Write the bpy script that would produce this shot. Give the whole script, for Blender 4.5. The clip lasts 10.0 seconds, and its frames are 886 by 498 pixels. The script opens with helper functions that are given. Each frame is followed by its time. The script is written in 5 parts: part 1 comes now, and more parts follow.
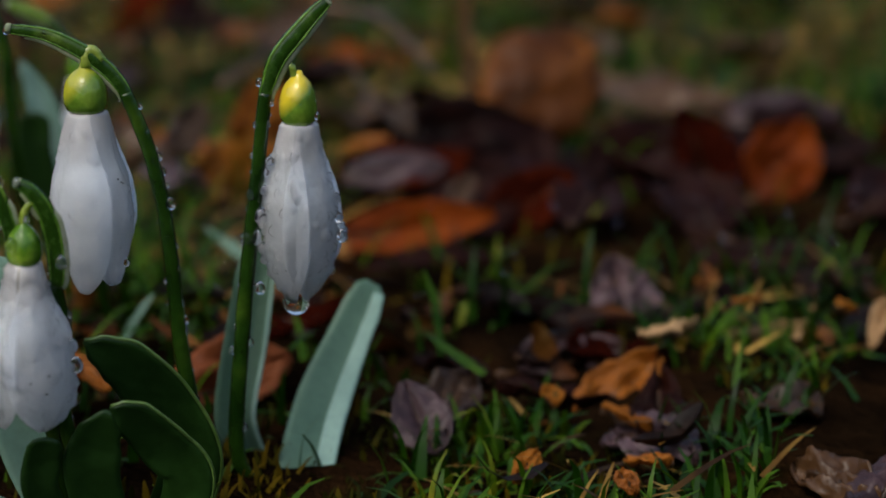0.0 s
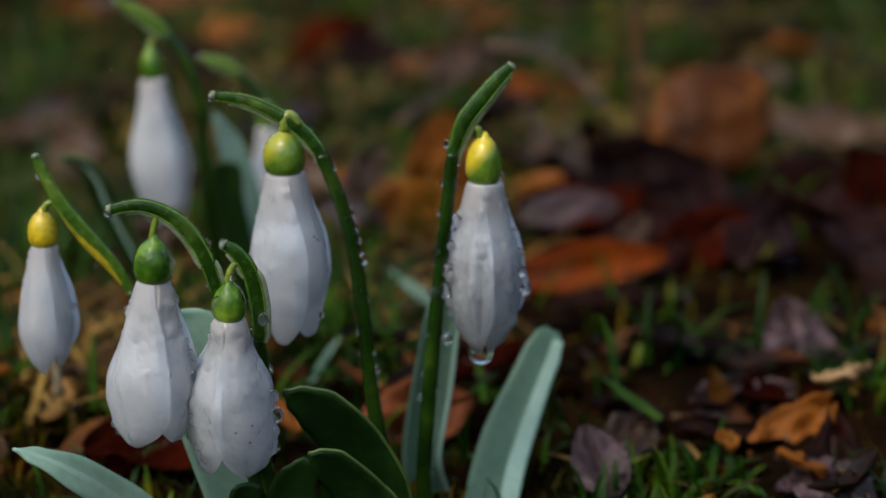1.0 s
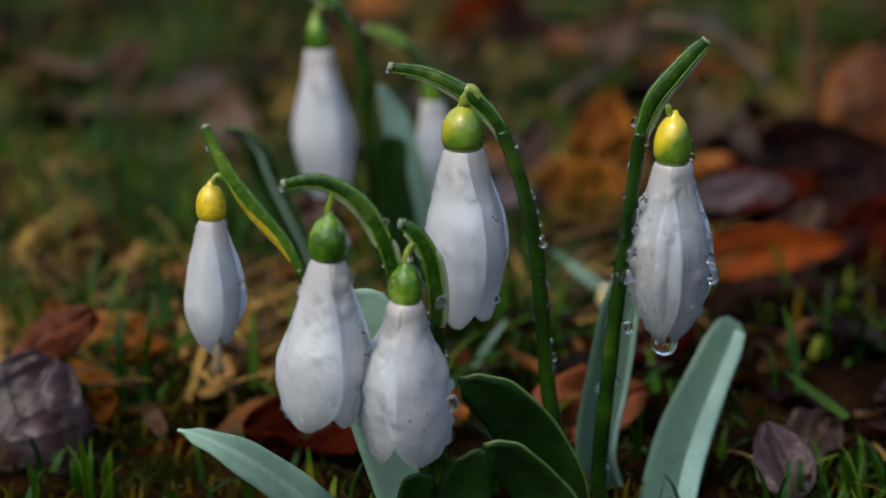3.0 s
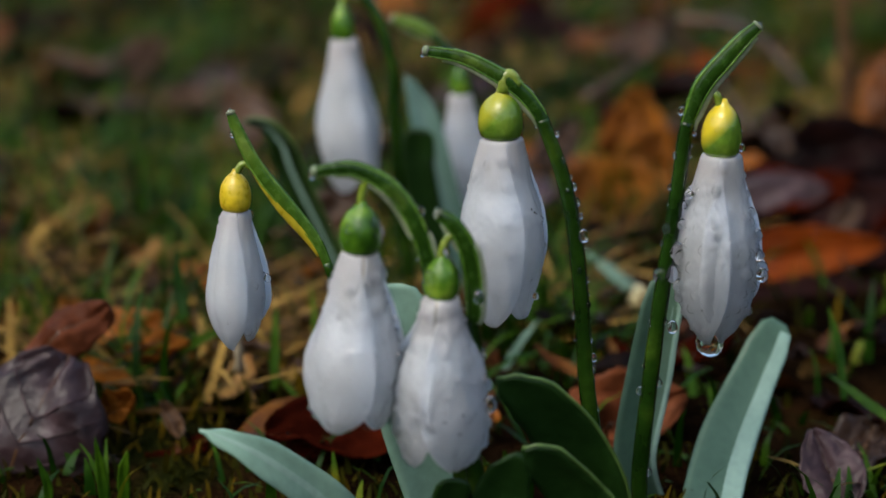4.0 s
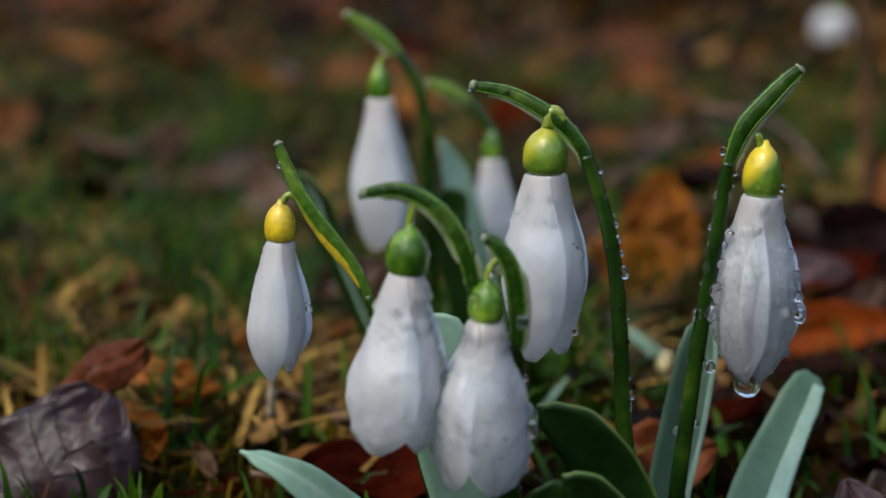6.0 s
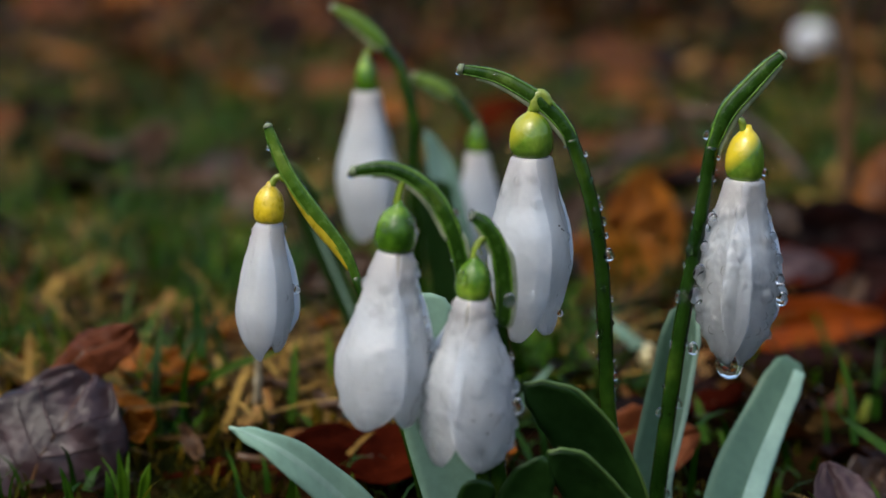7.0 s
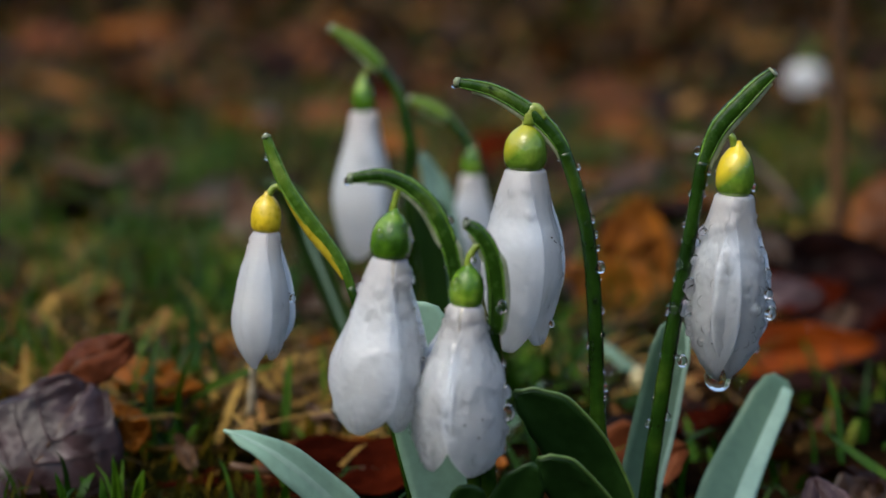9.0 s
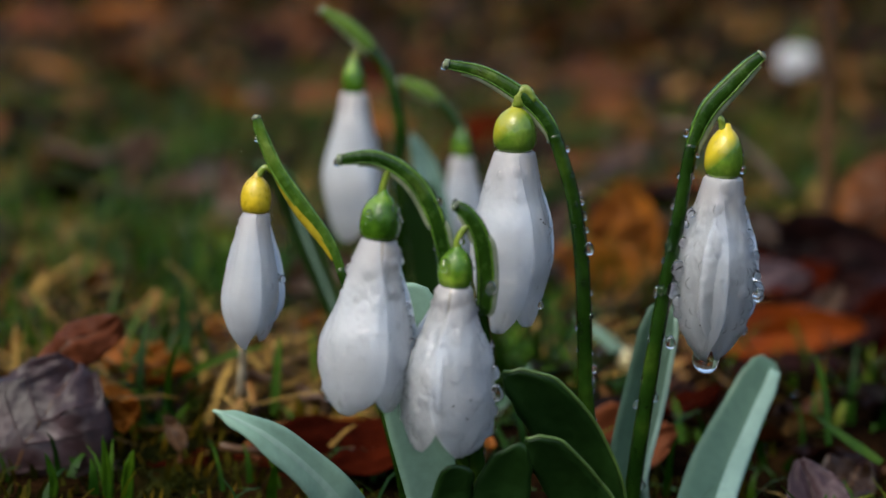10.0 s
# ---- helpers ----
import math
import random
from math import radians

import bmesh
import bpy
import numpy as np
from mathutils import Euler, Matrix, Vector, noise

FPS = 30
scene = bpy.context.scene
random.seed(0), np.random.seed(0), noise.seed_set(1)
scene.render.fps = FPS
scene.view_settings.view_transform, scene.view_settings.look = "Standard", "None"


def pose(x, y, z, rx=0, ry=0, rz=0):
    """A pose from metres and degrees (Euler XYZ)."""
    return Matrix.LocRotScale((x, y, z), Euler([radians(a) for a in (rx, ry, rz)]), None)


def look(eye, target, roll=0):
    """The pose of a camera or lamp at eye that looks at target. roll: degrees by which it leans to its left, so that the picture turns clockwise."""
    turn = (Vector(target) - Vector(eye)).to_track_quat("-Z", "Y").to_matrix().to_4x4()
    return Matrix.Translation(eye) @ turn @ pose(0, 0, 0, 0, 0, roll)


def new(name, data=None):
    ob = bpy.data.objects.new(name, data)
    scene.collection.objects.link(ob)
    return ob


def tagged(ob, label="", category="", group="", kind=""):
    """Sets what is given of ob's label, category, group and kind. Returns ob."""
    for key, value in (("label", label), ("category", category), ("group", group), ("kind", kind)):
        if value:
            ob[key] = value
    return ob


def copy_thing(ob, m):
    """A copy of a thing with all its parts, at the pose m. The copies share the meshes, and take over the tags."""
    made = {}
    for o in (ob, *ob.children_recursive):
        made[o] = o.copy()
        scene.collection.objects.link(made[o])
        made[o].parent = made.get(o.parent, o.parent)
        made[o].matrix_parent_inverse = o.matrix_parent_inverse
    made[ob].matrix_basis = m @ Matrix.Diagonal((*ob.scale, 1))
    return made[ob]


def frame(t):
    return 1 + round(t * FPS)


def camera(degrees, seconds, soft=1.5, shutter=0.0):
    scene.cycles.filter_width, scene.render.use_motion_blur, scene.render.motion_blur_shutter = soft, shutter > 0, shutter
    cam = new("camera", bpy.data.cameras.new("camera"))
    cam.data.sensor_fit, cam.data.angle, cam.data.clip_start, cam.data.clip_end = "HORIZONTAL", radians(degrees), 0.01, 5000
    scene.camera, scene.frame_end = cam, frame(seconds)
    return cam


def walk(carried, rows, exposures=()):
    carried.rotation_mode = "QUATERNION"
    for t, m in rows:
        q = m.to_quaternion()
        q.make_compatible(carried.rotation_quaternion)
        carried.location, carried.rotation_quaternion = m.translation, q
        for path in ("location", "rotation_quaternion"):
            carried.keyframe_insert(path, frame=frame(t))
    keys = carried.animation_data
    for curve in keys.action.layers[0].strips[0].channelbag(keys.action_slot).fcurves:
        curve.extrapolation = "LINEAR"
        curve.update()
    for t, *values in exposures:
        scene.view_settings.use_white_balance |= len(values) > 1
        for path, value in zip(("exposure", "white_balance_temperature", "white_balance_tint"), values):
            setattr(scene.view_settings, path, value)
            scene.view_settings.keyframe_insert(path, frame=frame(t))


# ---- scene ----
cam = camera(28, 10.0, soft=1.6)
cam.data.dof.use_dof = True
cam.data.dof.focus_distance = 0.2075
cam.data.dof.aperture_fstop = 16.0
PATH = [
    (0.0, look((0.01791, -0.21243, 0.08407), (0.04594, -0.02060, 0.03492), -0.20)),
    (0.5, look((0.01653, -0.21537, 0.08753), (0.03171, -0.02133, 0.04148), -1.46)),
    (0.8, look((0.01653, -0.21831, 0.08994), (0.03143, -0.02445, 0.04308), -1.13)),
    (1.0, look((0.01461, -0.21987, 0.09146), (0.02458, -0.02587, 0.04387), -1.47)),
    (1.2, look((0.01074, -0.22238, 0.09436), (0.01585, -0.02916, 0.04295), -2.01)),
    (1.5, look((0.00940, -0.22269, 0.09523), (0.00828, -0.03034, 0.04046), -2.24)),
    (2.0, look((0.01035, -0.21966, 0.09492), (0.00691, -0.02759, 0.03926), -1.97)),
    (2.5, look((0.00897, -0.21335, 0.09123), (0.00342, -0.02060, 0.03814), -1.57)),
    (2.7, look((0.00913, -0.21204, 0.09048), (0.00424, -0.01858, 0.03998), -1.27)),
    (4.0, look((0.00555, -0.19975, 0.08555), (-0.00034, -0.00591, 0.03664), -0.76)),
    (4.5, look((0.00368, -0.19938, 0.08268), (-0.00279, -0.00524, 0.03506), -0.62)),
    (5.0, look((0.00289, -0.20000, 0.08045), (-0.00307, -0.00539, 0.03470), -0.34)),
    (5.3, look((0.00224, -0.20029, 0.07931), (-0.00318, -0.00448, 0.03894), 0.25)),
    (5.5, look((0.00122, -0.20186, 0.07792), (-0.00436, -0.00542, 0.04078), 0.36)),
    (5.7, look((0.00112, -0.20296, 0.07690), (-0.00486, -0.00636, 0.04064), 0.50)),
    (6.8, look((0.00088, -0.20694, 0.07272), (-0.00453, -0.00965, 0.04040), 1.06)),
    (7.0, look((0.00041, -0.20753, 0.07207), (-0.00362, -0.01037, 0.03875), 1.03)),
    (7.5, look((0.00088, -0.20951, 0.07048), (-0.00310, -0.01171, 0.04116), 1.77)),
    (7.8, look((-0.00004, -0.21005, 0.06927), (-0.00646, -0.01232, 0.03992), 2.08)),
    (8.0, look((0.00010, -0.21119, 0.06898), (-0.00601, -0.01384, 0.03713), 1.61)),
    (8.5, look((0.00013, -0.21133, 0.06849), (-0.00370, -0.01361, 0.03859), 1.60)),
    (9.0, look((0.00048, -0.21125, 0.06874), (-0.00293, -0.01332, 0.04023), 1.82)),
    (9.5, look((0.00032, -0.21227, 0.06831), (-0.00267, -0.01449, 0.03873), 1.47)),
    (10.0, look((0.00071, -0.21184, 0.06872), (-0.00163, -0.01418, 0.03828), 2.01)),
]
EXPOSURES = [(0.0, 0.62, 6400, 5), (2.5, 0.90, 6400, 5), (4.5, 0.90, 6400, 5), (7.0, 1.02, 6400, 5), (10.0, 1.02, 6400, 5)]
walk(cam, PATH, EXPOSURES)

# ---- light: a dull, wet winter day ----
world = bpy.data.worlds.new("overcast_sky")
scene.world = world
world.use_nodes = True
wn = world.node_tree.nodes
sky = wn.new("ShaderNodeTexSky")
sky.sky_type, sky.sun_disc = "NISHITA", False
sky.sun_elevation, sky.sun_rotation = radians(53), radians(-132)
sky.air_density, sky.dust_density, sky.ozone_density = 1.0, 4.0, 1.0
wn["Background"].inputs["Strength"].default_value = 0.15
world.node_tree.links.new(sky.outputs["Color"], wn["Background"].inputs["Color"])
sun = new("sun", bpy.data.lights.new("sun", "SUN"))
sun.data.energy, sun.data.angle, sun.data.color = 0.5, radians(18), (1.0, 0.98, 0.96)
sun.matrix_world = look((-0.45, -0.40, 0.80), (0, 0, 0))


# ---- materials ----
def nodes_of(name):
    m = bpy.data.materials.new(name)
    m.use_nodes = True
    return m, m.node_tree.nodes, m.node_tree.links


def noise_node(n, l, coord, scale, detail=4.0):
    t = n.new("ShaderNodeTexNoise")
    t.inputs["Scale"].default_value, t.inputs["Detail"].default_value = scale, detail
    l.new(coord, t.inputs["Vector"])
    return t.outputs["Fac"]


def ramp(n, l, fac, stops):
    r = n.new("ShaderNodeValToRGB")
    e = r.color_ramp.elements
    while len(e) < len(stops):
        e.new(0.5)
    for k, (p, c) in enumerate(stops):
        e[k].position, e[k].color = p, (*c, 1)
    l.new(fac, r.inputs["Fac"])
    return r.outputs["Color"]


def mixed(n, l, fac, a, b, kind="MIX"):
    m = n.new("ShaderNodeMix")
    m.data_type, m.blend_type = "RGBA", kind
    for sock, v in ((m.inputs[0], fac), (m.inputs[6], a), (m.inputs[7], b)):
        if isinstance(v, (int, float)):
            sock.default_value = v
        elif isinstance(v, tuple):
            sock.default_value = (*v, 1)
        else:
            l.new(v, sock)
    return m.outputs[2]


def surface(name, stops, coarse, fine, rough=0.4, bump=0.3, through_light=0.0, vary=0.0, island=False, specular=0.5, dist=0.0004, patch=None, grain_mix=0.8):
    """A mottled natural surface: colours over coarse noise, fine grain, fine relief, and some light passing through thin blades."""
    m, n, l = nodes_of(name)
    b = n["Principled BSDF"]
    co = n.new("ShaderNodeTexCoord").outputs["Object"]
    big, small = noise_node(n, l, co, coarse, 3), noise_node(n, l, co, fine, 5)
    spread = n.new("ShaderNodeMath")
    spread.operation = "MULTIPLY_ADD"
    spread.inputs[1].default_value, spread.inputs[2].default_value = 1.7, -0.35
    l.new(big, spread.inputs[0])
    fac = spread.outputs[0]
    if vary:
        if island:
            rnd = n.new("ShaderNodeNewGeometry").outputs["Random Per Island"]
        else:
            rnd = n.new("ShaderNodeObjectInfo").outputs["Random"]
        shift = n.new("ShaderNodeMath")
        shift.operation = "MULTIPLY_ADD"
        shift.inputs[1].default_value, shift.inputs[2].default_value = vary, -vary / 2
        l.new(rnd, shift.inputs[0])
        add = n.new("ShaderNodeMath")
        add.operation = "ADD"
        l.new(fac, add.inputs[0])
        l.new(shift.outputs[0], add.inputs[1])
        fac = add.outputs[0]
    col = ramp(n, l, fac, stops)
    grain = ramp(n, l, small, [(0.3, (0.72, 0.72, 0.72)), (0.7, (1.15, 1.15, 1.15))])
    col = mixed(n, l, grain_mix, col, grain, "MULTIPLY")
    if patch:
        where = noise_node(n, l, co, patch[0], 2)
        edge = ramp(n, l, where, [(patch[1], (0, 0, 0)), (patch[1] + 0.08, (1, 1, 1))])
        col = mixed(n, l, edge, col, patch[2])
    l.new(col, b.inputs["Base Color"])
    b.inputs["Specular IOR Level"].default_value = specular
    rr = ramp(n, l, small, [(0.2, (rough * 0.7,) * 3), (0.8, (min(1, rough * 1.35),) * 3)])
    l.new(rr, b.inputs["Roughness"])
    bp = n.new("ShaderNodeBump")
    bp.inputs["Strength"].default_value, bp.inputs["Distance"].default_value = bump, dist
    l.new(small, bp.inputs["Height"])
    l.new(bp.outputs["Normal"], b.inputs["Normal"])
    if through_light:
        tr = n.new("ShaderNodeBsdfTranslucent")
        l.new(col, tr.inputs["Color"])
        mx = n.new("ShaderNodeMixShader")
        mx.inputs[0].default_value = through_light
        l.new(b.outputs[0], mx.inputs[1])
        l.new(tr.outputs[0], mx.inputs[2])
        l.new(mx.outputs[0], n["Material Output"].inputs["Surface"])
    return m


M_PETAL = surface("white_petal", [(0.2, (0.87, 0.90, 0.93)), (0.6, (0.92, 0.94, 0.96)), (0.9, (0.89, 0.915, 0.945))], 160, 900, 0.2, 0.08, 0.58, dist=0.0002, grain_mix=0.06)
pb = M_PETAL.node_tree.nodes["Principled BSDF"].inputs
pb["Coat Weight"].default_value, pb["Coat Roughness"].default_value = 1.0, 0.05
pb["Subsurface Weight"].default_value, pb["Subsurface Scale"].default_value, pb["Subsurface Radius"].default_value = 0.9, 0.004, (1.0, 1.0, 1.0)


def tint_throat(m, soaked=0.0):
    """The petals turn pinkish where they leave the ovary, and glassy at their thin wet tips."""
    n, l = m.node_tree.nodes, m.node_tree.links
    sep = n.new("ShaderNodeSeparateXYZ")
    l.new(n.new("ShaderNodeTexCoord").outputs["Generated"], sep.inputs[0])
    fac = ramp(n, l, sep.outputs[2], [(0.72, (0, 0, 0)), (0.93, (0.24, 0.24, 0.24))])
    white = n["Principled BSDF"].inputs["Base Color"].links[0].from_socket
    col = mixed(n, l, fac, white, (0.74, 0.64, 0.59))
    if soaked:
        edge = n.new("ShaderNodeMath")
        edge.operation, edge.inputs[1].default_value = "MULTIPLY_ADD", 0.10
        l.new(noise_node(n, l, n.new("ShaderNodeTexCoord").outputs["Generated"], 5, 3), edge.inputs[0])
        l.new(sep.outputs[2], edge.inputs[2])
        film = ramp(n, l, edge.outputs[0], [(soaked, (0.45, 0.45, 0.45)), (soaked + 0.03, (0, 0, 0))])
        col = mixed(n, l, film, col, (0.66, 0.68, 0.69))
    for link in [k for k in l if k.from_socket == white and k.to_node.type in ("BSDF_PRINCIPLED", "BSDF_TRANSLUCENT")]:
        l.new(col, link.to_socket)
    opaque = n["Material Output"].inputs["Surface"].links[0].from_socket
    glassy, both = n.new("ShaderNodeBsdfTransparent"), n.new("ShaderNodeMixShader")
    thin = ramp(n, l, sep.outputs[2], [(0.0, (0.34, 0.34, 0.34)), (0.17, (0, 0, 0))])
    l.new(thin, both.inputs[0])
    l.new(opaque, both.inputs[1])
    l.new(glassy.outputs[0], both.inputs[2])
    l.new(both.outputs[0], n["Material Output"].inputs["Surface"])


M_PETAL_WET = M_PETAL.copy()
tint_throat(M_PETAL)
tint_throat(M_PETAL_WET, 0.62)
M_NECK = surface("beige_inner_petals", [(0.3, (0.66, 0.60, 0.50)), (0.7, (0.80, 0.77, 0.70))], 300, 1400, 0.4, 0.15, 0.3, grain_mix=0.15)
M_MEMBRANE = surface("pale_spathe_membrane", [(0.2, (0.20, 0.26, 0.12)), (0.8, (0.44, 0.47, 0.33))], 300, 1300, 0.3, 0.15, 0.35)
M_STEM = surface("wet_green_stem", [(0.2, (0.005, 0.018, 0.0014)), (0.55, (0.012, 0.036, 0.003)), (0.9, (0.042, 0.080, 0.007))], 120, 1200, 0.2, 0.25, specular=0.35)
M_SPATHE = surface("green_spathe", [(0.2, (0.010, 0.034, 0.003)), (0.55, (0.025, 0.068, 0.006)), (0.9, (0.085, 0.14, 0.018))], 150, 900, 0.25, 0.25, 0.15, specular=0.35)
M_KEEL = surface("bright_spathe_keel", [(0.2, (0.05, 0.13, 0.012)), (0.8, (0.14, 0.26, 0.03))], 200, 1200, 0.25, 0.2, 0.1, specular=0.35)
M_SPATHE_L = surface("light_green_spathe", [(0.2, (0.05, 0.12, 0.010)), (0.55, (0.10, 0.19, 0.018)), (0.9, (0.20, 0.29, 0.05))], 150, 900, 0.25, 0.25, 0.25, specular=0.35)
M_SPATHE_Y = surface("yellow_spathe_edge", [(0.2, (0.16, 0.20, 0.014)), (0.42, (0.40, 0.32, 0.018)), (0.65, (0.58, 0.42, 0.02))], 110, 900, 0.3, 0.2, 0.15)
M_OV_G = surface("green_ovary", [(0.2, (0.02, 0.06, 0.004)), (0.5, (0.06, 0.145, 0.008)), (0.9, (0.22, 0.34, 0.03))], 300, 1300, 0.22, 0.35, specular=0.4)
M_PEDICEL = surface("yellow_green_pedicel", [(0.2, (0.10, 0.17, 0.015)), (0.6, (0.20, 0.27, 0.03)), (0.9, (0.32, 0.36, 0.08))], 300, 1300, 0.25, 0.2, 0.15)
M_OV_Y = surface("yellow_ovary", [(0.2, (0.42, 0.31, 0.012)), (0.6, (0.58, 0.42, 0.016)), (0.9, (0.6, 0.46, 0.04))], 220, 1300, 0.3, 0.2)
def blended_ovary(name, tilt, yellow=(0.55, 0.43, 0.02)):
    """Yellow at the upper left, blending to green at the lower right."""
    m = surface(name, [(0.2, (0.05, 0.11, 0.010)), (0.6, (0.09, 0.17, 0.014)), (0.9, (0.16, 0.24, 0.03))], 220, 1300, 0.2, 0.2)
    n, l = m.node_tree.nodes, m.node_tree.links
    b = n["Principled BSDF"]
    green = b.inputs["Base Color"].links[0].from_socket
    sep = n.new("ShaderNodeSeparateXYZ")
    l.new(n.new("ShaderNodeTexCoord").outputs["Generated"], sep.inputs[0])
    mix_in = n.new("ShaderNodeMath")
    mix_in.operation = "MULTIPLY_ADD"
    mix_in.inputs[1].default_value = -tilt
    l.new(sep.outputs[0], mix_in.inputs[0])
    l.new(sep.outputs[2], mix_in.inputs[2])
    fac = ramp(n, l, mix_in.outputs[0], [(0.05, (0, 0, 0)), (0.35, (1, 1, 1))])
    l.new(mixed(n, l, fac, green, yellow), b.inputs["Base Color"])
    return m


M_OV_E, M_OV_D = blended_ovary("half_yellow_ovary", 0.75), blended_ovary("yellow_green_ovary", 0.95, (0.30, 0.30, 0.02))
M_LEAF = surface("glaucous_leaf", [(0.2, (0.17, 0.285, 0.21)), (0.55, (0.205, 0.335, 0.25)), (0.9, (0.25, 0.39, 0.295))], 60, 900, 0.4, 0.1, 0.15, grain_mix=0.35, specular=0.35)
# pale colour of the real ribs, also painted on the lit side of folds
M_LEAF_RIB_AND_LIT = surface("pale_rib_and_lit_side", [(0.2, (0.19, 0.30, 0.235)), (0.8, (0.25, 0.37, 0.295))], 90, 900, 0.42, 0.1, grain_mix=0.35, specular=0.35)
# darker leaf copy: the shade on the turned-away side of a fold, in colour
M_LEAF_SHADED = surface("shaded_green_leaf", [(0.2, (0.068, 0.13, 0.082)), (0.55, (0.085, 0.155, 0.10)), (0.9, (0.11, 0.19, 0.128))], 60, 900, 0.4, 0.1, 0.15, grain_mix=0.35, specular=0.35)
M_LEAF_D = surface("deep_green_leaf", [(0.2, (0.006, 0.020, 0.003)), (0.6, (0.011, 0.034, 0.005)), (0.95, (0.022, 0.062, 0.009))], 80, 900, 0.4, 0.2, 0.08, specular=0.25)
M_LEAF_RIM = surface("light_green_rim", [(0.2, (0.045, 0.09, 0.016)), (0.8, (0.085, 0.15, 0.03))], 90, 900, 0.4, 0.2)
M_SOIL = surface("dark_humus", [(0.25, (0.003, 0.0018, 0.001)), (0.5, (0.008, 0.0042, 0.002)), (0.72, (0.018, 0.008, 0.003)), (0.9, (0.009, 0.010, 0.002))], 38, 420, 0.8, 1.0, dist=0.003,
                 patch=(22, 0.60, (0.008, 0.010, 0.002)), specular=0.0)
M_GRASS = surface("grass_blade", [(0.1, (0.0038, 0.018, 0.0006)), (0.45, (0.012, 0.046, 0.0012)), (0.8, (0.052, 0.11, 0.0026)), (1.0, (0.17, 0.14, 0.006))], 60, 900, 0.45, 0.2, 0.25, 0.5, True, specular=0.12)
M_MOSS = surface("moss", [(0.1, (0.0045, 0.0084, 0.0006)), (0.5, (0.026, 0.026, 0.0009)), (0.9, (0.09, 0.055, 0.0018))], 60, 900, 0.7, 0.2, 0.2, 0.5, True, specular=0.05)
M_STRAW = surface("dry_straw", [(0.1, (0.018, 0.0075, 0.0014)), (0.4, (0.08, 0.040, 0.007)), (0.7, (0.16, 0.090, 0.018)), (0.95, (0.36, 0.22, 0.05))], 70, 900, 0.5, 0.3, 0.1, 0.9, True, specular=0.08)
M_TWIG = surface("brown_twig", [(0.2, (0.02, 0.008, 0.0025)), (0.6, (0.052, 0.021, 0.005)), (0.9, (0.10, 0.042, 0.010))], 150, 1000, 0.5, 0.6)
M_STALK = surface("orange_brown_stalk", [(0.2, (0.035, 0.013, 0.003)), (0.8, (0.10, 0.040, 0.008))], 150, 1000, 0.5, 0.5)
M_BUD = surface("pale_yellow_bud", [(0.2, (0.45, 0.36, 0.10)), (0.8, (0.75, 0.68, 0.40))], 300, 1200, 0.4, 0.2)
M_PALE = surface("bleached_stalk", [(0.2, (0.26, 0.21, 0.13)), (0.8, (0.42, 0.36, 0.25))], 200, 1200, 0.5, 0.3)
M_TIP = surface("pale_spathe_tip", [(0.2, (0.16, 0.22, 0.10)), (0.8, (0.38, 0.40, 0.26))], 600, 1500, 0.4, 0.3, 0.2)
M_SPECK = surface("dark_speck", [(0.2, (0.01, 0.008, 0.006)), (0.8, (0.03, 0.025, 0.02))], 900, 3000, 0.6, 0.2)
